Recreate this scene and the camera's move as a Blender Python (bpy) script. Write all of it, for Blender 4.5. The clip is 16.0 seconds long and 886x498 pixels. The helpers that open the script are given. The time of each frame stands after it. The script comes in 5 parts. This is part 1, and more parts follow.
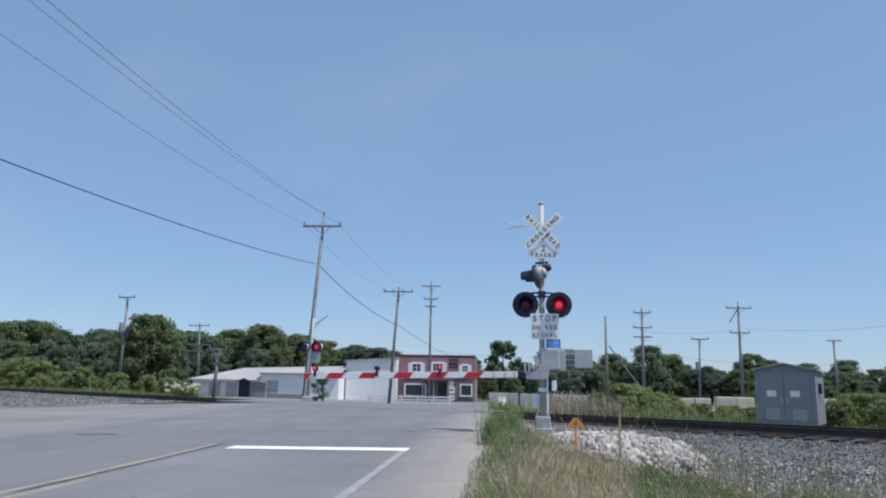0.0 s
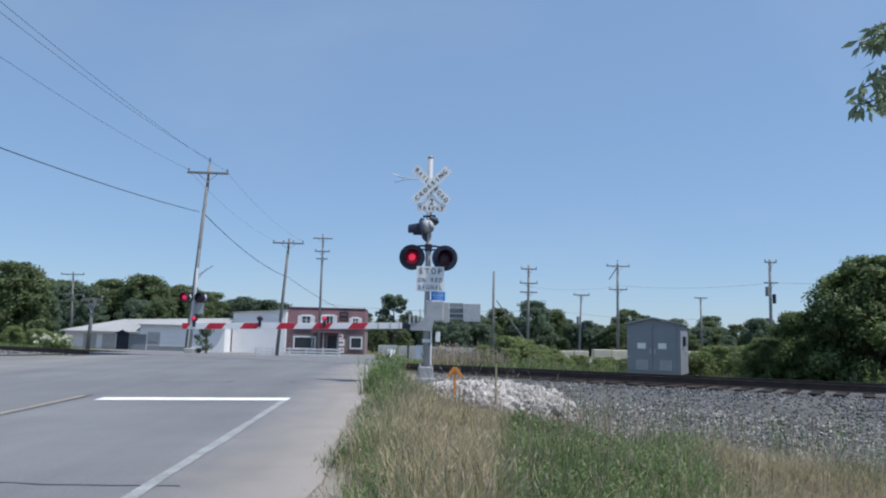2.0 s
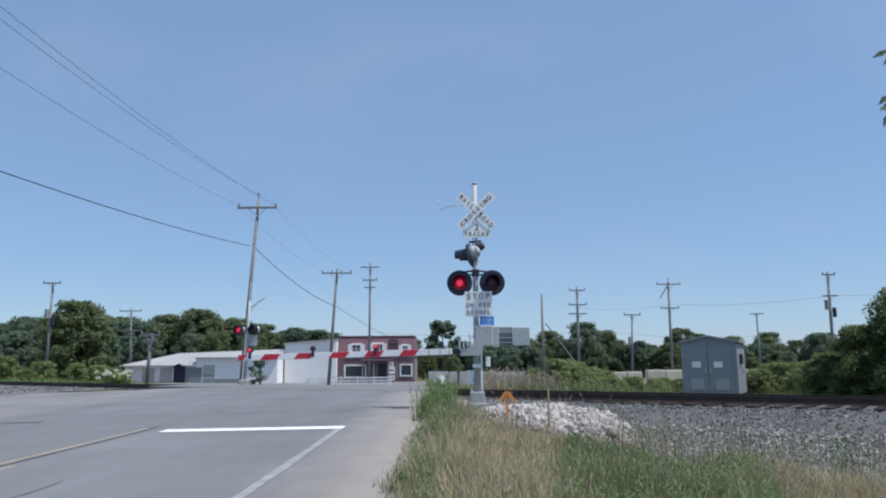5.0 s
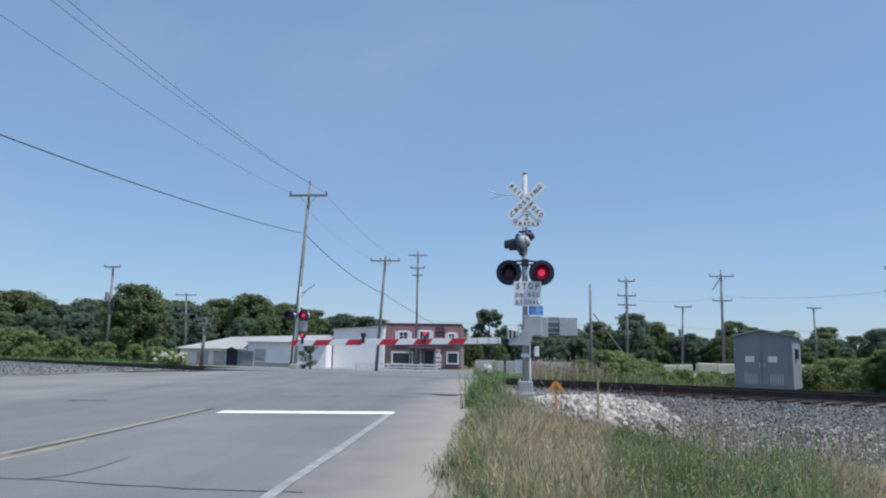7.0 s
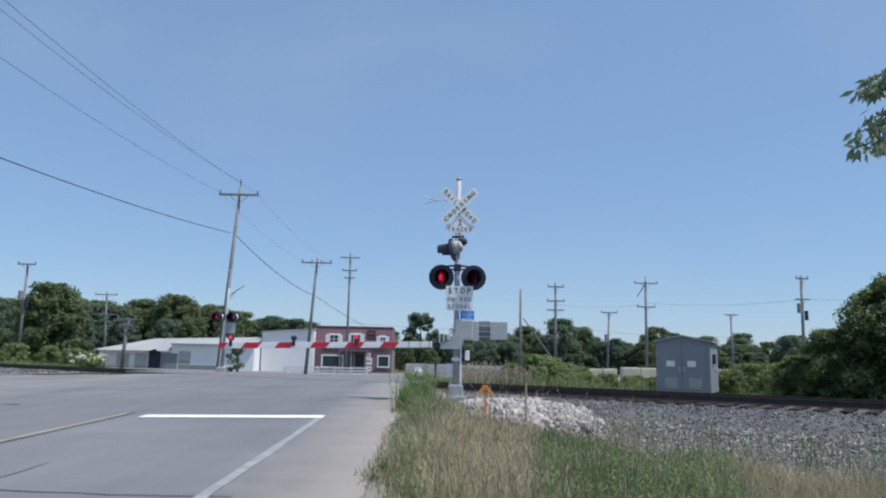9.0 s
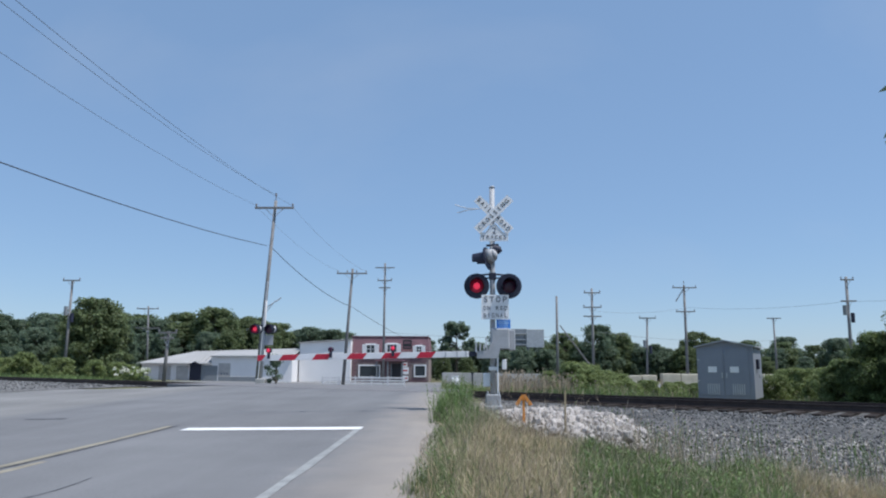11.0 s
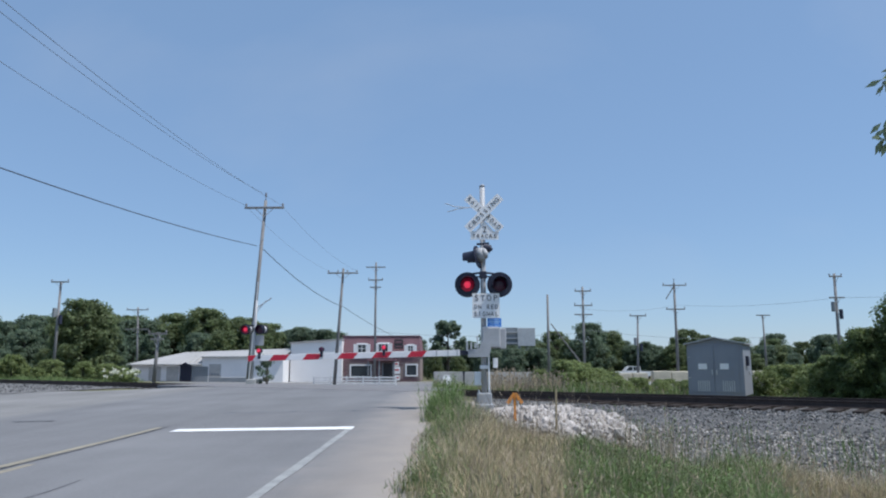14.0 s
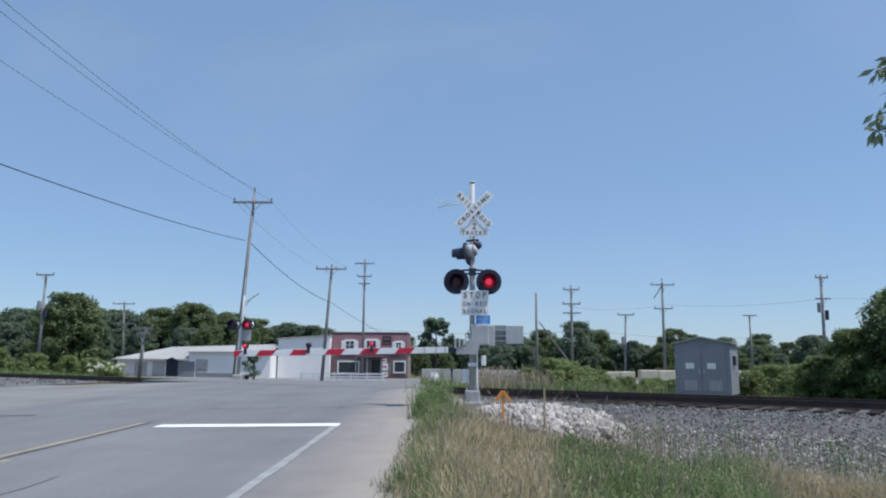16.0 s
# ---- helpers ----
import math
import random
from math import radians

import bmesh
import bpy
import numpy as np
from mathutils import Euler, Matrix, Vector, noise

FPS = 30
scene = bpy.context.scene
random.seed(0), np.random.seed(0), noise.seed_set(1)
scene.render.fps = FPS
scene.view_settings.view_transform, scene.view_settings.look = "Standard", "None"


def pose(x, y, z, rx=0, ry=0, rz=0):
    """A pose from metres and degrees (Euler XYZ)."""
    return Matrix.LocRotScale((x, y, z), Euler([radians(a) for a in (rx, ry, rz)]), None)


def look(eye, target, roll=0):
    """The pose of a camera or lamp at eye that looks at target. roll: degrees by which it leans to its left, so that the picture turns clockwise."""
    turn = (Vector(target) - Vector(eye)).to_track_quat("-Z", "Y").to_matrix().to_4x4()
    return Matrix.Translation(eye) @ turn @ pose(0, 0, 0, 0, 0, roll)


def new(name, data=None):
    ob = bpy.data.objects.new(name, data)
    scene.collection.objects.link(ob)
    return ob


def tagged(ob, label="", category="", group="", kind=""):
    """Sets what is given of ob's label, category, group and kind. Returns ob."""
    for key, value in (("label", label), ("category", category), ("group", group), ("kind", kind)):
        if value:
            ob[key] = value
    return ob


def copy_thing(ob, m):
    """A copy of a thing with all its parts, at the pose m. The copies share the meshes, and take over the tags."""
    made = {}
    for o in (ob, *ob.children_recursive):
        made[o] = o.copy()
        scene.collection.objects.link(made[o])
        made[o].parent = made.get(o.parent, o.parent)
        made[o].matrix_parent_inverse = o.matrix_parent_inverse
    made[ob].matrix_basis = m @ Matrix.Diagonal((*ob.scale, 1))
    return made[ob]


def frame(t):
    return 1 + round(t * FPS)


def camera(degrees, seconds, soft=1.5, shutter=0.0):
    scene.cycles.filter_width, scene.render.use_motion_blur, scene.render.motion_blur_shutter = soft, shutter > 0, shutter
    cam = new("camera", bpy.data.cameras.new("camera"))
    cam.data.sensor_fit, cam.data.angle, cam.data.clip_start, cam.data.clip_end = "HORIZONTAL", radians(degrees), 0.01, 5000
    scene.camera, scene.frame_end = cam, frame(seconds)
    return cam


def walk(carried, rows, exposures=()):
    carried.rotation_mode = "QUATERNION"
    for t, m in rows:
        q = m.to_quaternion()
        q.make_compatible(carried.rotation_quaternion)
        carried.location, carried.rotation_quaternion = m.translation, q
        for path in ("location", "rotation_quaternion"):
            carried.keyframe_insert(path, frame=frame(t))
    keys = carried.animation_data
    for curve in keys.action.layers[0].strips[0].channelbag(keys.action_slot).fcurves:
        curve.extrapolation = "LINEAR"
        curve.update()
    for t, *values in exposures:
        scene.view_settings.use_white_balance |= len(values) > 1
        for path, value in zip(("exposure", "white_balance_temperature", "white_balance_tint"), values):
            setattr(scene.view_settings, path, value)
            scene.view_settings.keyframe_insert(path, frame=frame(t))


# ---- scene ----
cam = camera(63.95, 16.0, 2.05)
PATH = [
    (0, pose(-0.057, 0.262, 1.175, 100.80, -1.05, 5.01)),
    (0.5, pose(-0.036, 0.249, 1.163, 101.54, -1.45, 2.70)),
    (1, pose(0.009, 0.249, 1.161, 100.99, -1.57, -0.02)),
    (1.5, pose(0.045, 0.237, 1.141, 99.57, -1.12, -2.90)),
    (2, pose(0.084, 0.271, 1.133, 97.28, -1.22, -3.66)),
    (2.5, pose(0.086, 0.272, 1.134, 99.13, -0.70, -1.86)),
    (3, pose(0.101, 0.262, 1.130, 98.66, 0.38, -3.61)),
    (3.5, pose(0.114, 0.251, 1.133, 98.72, 0.41, -2.72)),
    (3.7, pose(0.123, 0.230, 1.128, 98.95, 1.01, -1.99)),
    (5.8, pose(0.031, 0.105, 1.126, 99.56, -0.24, 0.95)),
    (6, pose(0.055, 0.142, 1.145, 99.82, 0.00, -1.63)),
    (6.5, pose(0.068, 0.084, 1.136, 99.63, -2.35, -0.55)),
    (7, pose(0.008, 0.043, 1.130, 98.33, -0.81, 3.98)),
    (7.5, pose(-0.036, 0.015, 1.138, 98.21, -0.51, 2.69)),
    (8, pose(-0.047, 0.006, 1.139, 99.52, -1.03, 0.70)),
    (8.5, pose(-0.018, -0.023, 1.132, 98.61, -1.80, -0.03)),
    (9, pose(-0.001, -0.051, 1.134, 98.69, -1.08, -1.54)),
    (9.5, pose(0.005, -0.024, 1.141, 98.31, -1.86, -0.51)),
    (9.7, pose(-0.005, -0.021, 1.145, 98.62, -0.73, 1.00)),
    (11.8, pose(-0.008, 0.009, 1.162, 99.39, -0.06, 1.21)),
    (12, pose(-0.001, -0.019, 1.154, 99.40, 0.05, 0.97)),
    (12.5, pose(0.002, -0.009, 1.156, 99.16, 0.07, 0.88)),
    (13, pose(0.003, -0.001, 1.155, 99.48, -0.34, 0.83)),
    (13.5, pose(-0.004, 0.000, 1.153, 99.54, -0.19, 0.65)),
    (14, pose(0.002, 0.013, 1.156, 99.26, 0.13, 0.70)),
    (14.5, pose(-0.000, -0.000, 1.150, 99.00, -0.00, 0.00)),
    (15, pose(0.001, -0.007, 1.152, 99.66, -0.41, -0.13)),
    (15.5, pose(0.003, 0.012, 1.151, 99.38, -0.35, 0.03)),
    (16, pose(0.001, 0.122, 1.154, 99.04, -0.37, -0.26)),
]
walk(cam, PATH, [(0.0, 0.0, 6150, 10), (0.5, 0.0, 5930, 9), (1.0, 0.0, 5780, 8), (1.5, 0.0, 5930, 9), (2.2, 0.0, 6130, 10), (16.0, 0.0, 6130, 10)])

# sun from the front right, high summer sky
world = bpy.data.worlds.new("sky")
scene.world = world
world.use_nodes = True
wn = world.node_tree.nodes
sky = wn.new("ShaderNodeTexSky")
sky.sky_type = "NISHITA"
sky.sun_disc = False
sky.sun_elevation = radians(63)
sky.sun_rotation = radians(109)
sky.air_density = 1.0
sky.dust_density = 0.2
sky.ozone_density = 4.0
wn["Background"].inputs[1].default_value = 0.15
haze = wn.new("ShaderNodeMix")      # summer haze evens out the clear sky
haze.data_type = "RGBA"
haze.inputs[0].default_value = 0.62
haze.inputs[7].default_value = (1.68, 2.55, 3.82, 1)
world.node_tree.links.new(sky.outputs[0], haze.inputs[6])
# faint torn cirrus high up
where = wn.new("ShaderNodeTexCoord")
stretch = wn.new("ShaderNodeMapping")
stretch.inputs["Rotation"].default_value = (0.3, 0.5, 0.6)
stretch.inputs["Scale"].default_value = (1.2, 5.0, 3.0)
wisp = wn.new("ShaderNodeTexNoise")
wisp.inputs["Scale"].default_value, wisp.inputs["Detail"].default_value = 1.6, 6
veil = wn.new("ShaderNodeMapRange")
veil.inputs["From Min"].default_value, veil.inputs["From Max"].default_value = 0.5, 0.78
veil.inputs["To Max"].default_value = 0.16
cirrus = wn.new("ShaderNodeMix")
cirrus.data_type = "RGBA"
cirrus.inputs[7].default_value = (3.6, 3.9, 4.4, 1)
wl = world.node_tree.links
wl.new(where.outputs["Generated"], stretch.inputs[0]), wl.new(stretch.outputs[0], wisp.inputs["Vector"])
wl.new(wisp.outputs["Fac"], veil.inputs["Value"]), wl.new(veil.outputs[0], cirrus.inputs[0])
wl.new(haze.outputs[2], cirrus.inputs[6])
wl.new(cirrus.outputs[2], wn["Background"].inputs[0])
sun = new("sun", bpy.data.lights.new("sun", "SUN"))
sun.data.energy = 4.4
sun.data.angle = radians(0.6)
sun.data.color = (1.0, 0.95, 0.88)
sun.matrix_world = look((30 * math.sin(radians(109)), 30 * math.cos(radians(109)), 59), (0, 0, 0))


# ---- materials ----
def mat(name, color, rough=0.7, var=0.25, scale=6.0, fine=60.0, bump=0.15, metal=0.0, per="", spread=0.25, through_light=0.0):
    """A surface with variation at two scales; per: 'object' or 'island' adds a shift of tone from piece to piece."""
    m = bpy.data.materials.new(name)
    m.use_nodes = True
    t = m.node_tree
    N, L = t.nodes, t.links
    b = N["Principled BSDF"]
    b.inputs["Roughness"].default_value = rough
    b.inputs["Metallic"].default_value = metal
    co = N.new("ShaderNodeTexCoord")
    src = co.outputs["Object"]
    big, small = N.new("ShaderNodeTexNoise"), N.new("ShaderNodeTexNoise")
    big.inputs["Scale"].default_value, small.inputs["Scale"].default_value = scale, fine
    big.inputs["Detail"].default_value, small.inputs["Detail"].default_value = 4, 3
    L.new(src, big.inputs["Vector"]), L.new(src, small.inputs["Vector"])
    add = N.new("ShaderNodeMath")
    add.operation = "ADD"
    L.new(big.outputs["Fac"], add.inputs[0]), L.new(small.outputs["Fac"], add.inputs[1])
    mr = N.new("ShaderNodeMapRange")
    mr.inputs["From Min"].default_value, mr.inputs["From Max"].default_value = 0.7, 1.3
    mr.inputs["To Min"].default_value, mr.inputs["To Max"].default_value = 1 - var, 1 + var
    L.new(add.outputs[0], mr.inputs["Value"])
    out = mr.outputs[0]
    if per:
        if per == "object":
            rnd = N.new("ShaderNodeObjectInfo").outputs["Random"]
        else:
            rnd = N.new("ShaderNodeNewGeometry").outputs["Random Per Island"]
        m2 = N.new("ShaderNodeMapRange")
        m2.inputs["To Min"].default_value, m2.inputs["To Max"].default_value = 1 - spread, 1 + spread
        L.new(rnd, m2.inputs["Value"])
        mul = N.new("ShaderNodeMath")
        mul.operation = "MULTIPLY"
        L.new(out, mul.inputs[0]), L.new(m2.outputs[0], mul.inputs[1])
        out = mul.outputs[0]
    vm = N.new("ShaderNodeVectorMath")
    vm.operation = "SCALE"
    vm.inputs[0].default_value = color
    L.new(out, vm.inputs["Scale"])
    L.new(vm.outputs[0], b.inputs["Base Color"])
    if bump:
        bp = N.new("ShaderNodeBump")
        bp.inputs["Strength"].default_value = bump
        bp.inputs["Distance"].default_value = 0.02
        L.new(small.outputs["Fac"], bp.inputs["Height"])
        L.new(bp.outputs[0], b.inputs["Normal"])
    if through_light:
        tr = N.new("ShaderNodeBsdfTranslucent")
        L.new(vm.outputs[0], tr.inputs[0])
        mix = N.new("ShaderNodeMixShader")
        mix.inputs[0].default_value = through_light
        L.new(b.outputs[0], mix.inputs[1]), L.new(tr.outputs[0], mix.inputs[2])
        L.new(mix.outputs[0], N["Material Output"].inputs[0])
    return m


def glow(name, color, power):
    m = bpy.data.materials.new(name)
    m.use_nodes = True
    b = m.node_tree.nodes["Principled BSDF"]
    b.inputs["Base Color"].default_value = (*color, 1)
    b.inputs["Roughness"].default_value = 0.3
    b.inputs["Emission Color"].default_value = (*color, 1)
    b.inputs["Emission Strength"].default_value = power
    return m


ASPHALT = mat("asphalt", (0.17, 0.169, 0.173), 0.85, 0.2, 0.35, 70, 0.35)
APRON = mat("crossing_asphalt", (0.19, 0.185, 0.19), 0.9, 0.2, 0.3, 60, 0.35)
LOT = mat("dusty_concrete", (0.205, 0.2, 0.195), 0.95, 0.24, 0.3, 45, 0.4)
SHOULDER = mat("shoulder_gravel", (0.3, 0.265, 0.232), 0.95, 0.3, 0.9, 55, 0.7)


def dusty(m, x0, x1, color):
    """Blown sand that gathers towards one edge of the road, in an uneven line."""
    t = m.node_tree
    N, L = t.nodes, t.links
    b = N["Principled BSDF"]
    old = b.inputs["Base Color"].links[0].from_socket
    geo = N.new("ShaderNodeNewGeometry")
    sep = N.new("ShaderNodeSeparateXYZ")
    L.new(geo.outputs["Position"], sep.inputs[0])
    nz = N.new("ShaderNodeTexNoise")
    nz.inputs["Scale"].default_value, nz.inputs["Detail"].default_value = 1.4, 6
    L.new(geo.outputs["Position"], nz.inputs["Vector"])
    add = N.new("ShaderNodeMath")
    add.operation = "MULTIPLY_ADD"
    L.new(nz.outputs["Fac"], add.inputs[0])
    add.inputs[1].default_value = 1.1
    L.new(sep.outputs["X"], add.inputs[2])
    mr = N.new("ShaderNodeMapRange")
    mr.inputs["From Min"].default_value, mr.inputs["From Max"].default_value = x0 + 0.55, x1 + 0.55
    L.new(add.outputs[0], mr.inputs["Value"])
    mix = N.new("ShaderNodeMix")
    mix.data_type = "RGBA"
    L.new(mr.outputs[0], mix.inputs[0])
    L.new(old, mix.inputs[6])
    mix.inputs[7].default_value = (*color, 1)
    L.new(mix.outputs[2], b.inputs["Base Color"])


dusty(ASPHALT, -1.9, -0.5, (0.3, 0.265, 0.235))
dusty(ASPHALT, -9.0, -10.2, (0.2, 0.195, 0.19))


def streaked(m, amount):
    """Long worn streaks that the traffic leaves along the road, and blotches of old patching."""
    t = m.node_tree
    N, L = t.nodes, t.links
    b = N["Principled BSDF"]
    old = b.inputs["Base Color"].links[0].from_socket
    geo = N.new("ShaderNodeNewGeometry")
    out = None
    for sc, n_scale in (((1.3, 0.045, 1), 1.0), ((0.4, 0.3, 1), 1.0)):
        mp = N.new("ShaderNodeMapping")
        mp.inputs["Scale"].default_value = sc
        nz = N.new("ShaderNodeTexNoise")
        nz.inputs["Scale"].default_value, nz.inputs["Detail"].default_value = n_scale, 4
        L.new(geo.outputs["Position"], mp.inputs[0]), L.new(mp.outputs[0], nz.inputs["Vector"])
        mr = N.new("ShaderNodeMapRange")
        mr.inputs["From Min"].default_value, mr.inputs["From Max"].default_value = 0.3, 0.7
        mr.inputs["To Min"].default_value, mr.inputs["To Max"].default_value = 1 - amount, 1 + amount
        L.new(nz.outputs["Fac"], mr.inputs["Value"])
        if out is None:
            out = mr.outputs[0]
        else:
            mu = N.new("ShaderNodeMath")
            mu.operation = "MULTIPLY"
            L.new(out, mu.inputs[0]), L.new(mr.outputs[0], mu.inputs[1])
            out = mu.outputs[0]
    vm = N.new("ShaderNodeVectorMath")
    vm.operation = "SCALE"
    L.new(old, vm.inputs[0]), L.new(out, vm.inputs["Scale"])
    L.new(vm.outputs[0], b.inputs["Base Color"])


streaked(ASPHALT, 0.085)
streaked(LOT, 0.07)
GRIT = mat("grey_gravel_flat", (0.165, 0.16, 0.155), 0.95, 0.3, 0.8, 30, 0.8)
GROUND = mat("dry_soil_and_turf", (0.13, 0.125, 0.06), 0.95, 0.45, 0.5, 25, 0.7)
BALLAST = mat("ballast_bed", (0.1, 0.098, 0.095), 0.9, 0.4, 1.2, 40, 0.9)
STONE = mat("ballast_stone", (0.14, 0.139, 0.138), 0.8, 0.25, 9, 60, 0.3, per="island", spread=0.75)
TANSTONE = mat("tan_road_stone", (0.4, 0.37, 0.33), 0.85, 0.2, 9, 60, 0.3, per="island", spread=0.45)
RIPRAP = mat("pale_limestone", (0.46, 0.42, 0.39), 0.85, 0.18, 5, 40, 0.4, per="object", spread=0.22)
EDGE_W = mat("worn_white_paint", (0.29, 0.295, 0.29), 0.75, 0.3, 3.0, 50, 0.2)
PAINT_W = mat("white_road_paint", (0.78, 0.78, 0.78), 0.7, 0.1, 2.5, 60, 0.2)
CHIP = mat("pale_limestone_chips", (0.42, 0.385, 0.35), 0.9, 0.2, 5, 40, 0.4, per="island", spread=0.3)
PAINT_Y = mat("yellow_road_paint", (0.275, 0.245, 0.185), 0.75, 0.25, 2.0, 50, 0.2)
TAR = mat("tar_seal", (0.05, 0.05, 0.055), 0.7, 0.2, 3, 50, 0.2)
STEEL = mat("galvanised_steel", (0.5, 0.51, 0.53), 0.5, 0.15, 5, 60, 0.1, metal=0.35)
SILVER = mat("silver_paint", (0.4, 0.41, 0.43), 0.55, 0.14, 4, 40, 0.1)
RAILSIDE = mat("rail_rust", (0.075, 0.055, 0.048), 0.75, 0.3, 4, 40, 0.3, metal=0.3)
TIE = mat("creosoted_timber", (0.04, 0.033, 0.03), 0.9, 0.3, 4, 50, 0.5, per="object")
TIE.node_tree.nodes["Principled BSDF"].inputs["Specular IOR Level"].default_value = 0.1   # dry, soaked timber
CREO = mat("weathered_pole_wood", (0.19, 0.187, 0.19), 0.85, 0.25, 1.5, 40, 0.4, per="object", spread=0.2)
# the blue in this black stands in for sky reflected by the enamel
BLACK = mat("black_enamel_sky_tint", (0.018, 0.021, 0.045), 0.55, 0.2, 6, 50, 0.05)
SIGN_W = mat("white_sign_sheet", (0.86, 0.86, 0.87), 0.5, 0.05, 3, 40, 0.02)
INK = mat("black_sign_ink", (0.04, 0.04, 0.05), 0.6, 0.1, 6, 40, 0.0)
SIGN_B = mat("blue_sign_sheet", (0.03, 0.22, 0.72), 0.5, 0.08, 3, 40, 0.0)
RED = mat("red_reflective_tape", (0.55, 0.02, 0.05), 0.45, 0.08, 3, 40, 0.0)
GATE_W = mat("white_reflective_tape", (0.84, 0.83, 0.84), 0.45, 0.06, 3, 40, 0.0)
LENS_ON = glow("lit_red_lens", (0.5, 0.015, 0.06), 0.055)
CORE_ON = glow("lit_red_core", (1.0, 0.04, 0.1), 0.6)
LENS_OFF = mat("dark_red_lens", (0.05, 0.008, 0.035), 0.3, 0.1, 8, 60, 0.05)
CONC = mat("concrete", (0.44, 0.43, 0.42), 0.9, 0.16, 2, 40, 0.3)
BLOCKC = mat("tan_concrete_block", (0.56, 0.51, 0.42), 0.9, 0.2, 1.5, 25, 0.4)
ORANGE = mat("orange_marker_paint", (0.8, 0.3, 0.05), 0.6, 0.12, 6, 40, 0.05)
HUTM = mat("grey_blue_sheet_metal", (0.25, 0.27, 0.315), 0.55, 0.08, 1.5, 30, 0.05, metal=0.1)
HUTROOF = mat("pale_roof_sheet", (0.42, 0.43, 0.46), 0.5, 0.1, 2, 30, 0.05, metal=0.2)
BRICK = mat("maroon_brick", (0.165, 0.102, 0.112), 0.9, 0.15, 0.8, 20, 0.3, per="object", spread=0.12)
MORTAR = mat("mortar", (0.24, 0.19, 0.18), 0.95, 0.15, 2, 30, 0.3)
SHINGLE = mat("maroon_shingle", (0.18, 0.098, 0.115), 0.9, 0.2, 0.7, 12, 0.3, per="object", spread=0.14)
WHITEW = mat("white_painted_wall", (0.8, 0.79, 0.79), 0.8, 0.06, 0.4, 12, 0.1)
TRIM = mat("white_trim", (0.8, 0.8, 0.8), 0.6, 0.05, 2, 30, 0.02)
ROOFM = mat("pale_metal_roof", (0.4, 0.39, 0.38), 0.6, 0.14, 0.3, 10, 0.1, metal=0.1)
GREYP = mat("grey_panel", (0.22, 0.24, 0.26), 0.7, 0.12, 1, 20, 0.1)
DARK = mat("dark_interior", (0.03, 0.03, 0.035), 0.7, 0.2, 2, 30, 0.1)
FENCEW = mat("silvered_boards", (0.66, 0.65, 0.65), 0.85, 0.15, 2, 30, 0.2)
CABLE = mat("cable_sheath", (0.04, 0.04, 0.05), 0.7, 0.1, 4, 40, 0.0)
WIRE = mat("aluminium_wire", (0.16, 0.18, 0.21), 0.6, 0.1, 4, 40, 0.0)
PORC = mat("grey_porcelain", (0.2, 0.19, 0.2), 0.4, 0.1, 4, 40, 0.0)
BARK = mat("bark", (0.12, 0.1, 0.08), 0.95, 0.3, 3, 30, 0.6)
# distant haze is put into this leaf colour: lighter and bluer than the leaf itself
LEAF_HAZED = mat("hazed_far_foliage", (0.14, 0.195, 0.125), 0.6, 0.25, 0.25, 2, 0.0, per="island", spread=0.25, through_light=0.5)
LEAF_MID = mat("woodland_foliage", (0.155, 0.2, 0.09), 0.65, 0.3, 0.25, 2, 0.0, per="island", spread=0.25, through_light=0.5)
LEAF_THICKET = mat("thicket_foliage", (0.135, 0.18, 0.06), 0.6, 0.45, 0.5, 4, 0.0, per="island", spread=0.45, through_light=0.4)
LEAF_BUSH = mat("bush_foliage", (0.2, 0.25, 0.09), 0.6, 0.35, 0.5, 4, 0.0, per="island", spread=0.3, through_light=0.45)
LEAF_NEAR = mat("hanging_leaf", (0.25, 0.31, 0.19), 0.5, 0.2, 2, 20, 0.0, per="island", spread=0.3, through_light=0.45)
BLOSSOM = mat("white_blossom", (0.7, 0.7, 0.6), 0.8, 0.1, 2, 20, 0.0)
GRASS_G = mat("green_grass", (0.15, 0.215, 0.075), 0.7, 0.3, 0.8, 6, 0.0, per="island", spread=0.45, through_light=0.3)
GRASS_D = mat("dry_grass", (0.54, 0.44, 0.28), 0.8, 0.25, 0.8, 6, 0.0, per="island", spread=0.4, through_light=0.3)
GRASS_P = mat("seed_grass", (0.38, 0.31, 0.23), 0.8, 0.25, 0.8, 6, 0.0, per="island", spread=0.4, through_light=0.25)
CAR_W = mat("white_car_paint", (0.72, 0.73, 0.75), 0.25, 0.03, 2, 30, 0.0)
TYRE = mat("tyre_rubber", (0.02, 0.02, 0.022), 0.9, 0.1, 4, 40, 0.1)
GLASS = mat("dark_glazing", (0.035, 0.045, 0.055), 0.08, 0.1, 1, 10, 0.0)
POSTER = mat("red_poster_ink", (0.5, 0.06, 0.07), 0.7, 0.1, 3, 20, 0.0)


# ---- mesh helpers ----
def part(name, bm, material, parent=None, label=""):
    """Links a bmesh as one mesh object, under parent where there is one."""
    me = bpy.data.meshes.new(name)
    bm.to_mesh(me)
    bm.free()
    me.materials.append(material)
    ob = new(name, me)
    ob.parent = parent
    if label:
        ob["label"] = label
    return ob


def again(ob, name, parent, m):
    """One more piece on the mesh of ob."""
    o = new(name, ob.data)
    o.parent = parent
    o.matrix_basis = m
    return o


def thing(name, m, label, category, group="", kind=""):
    ob = new(name)
    ob.empty_display_size = 0.2
    ob.matrix_basis = m
    return tagged(ob, label, category, group, kind)


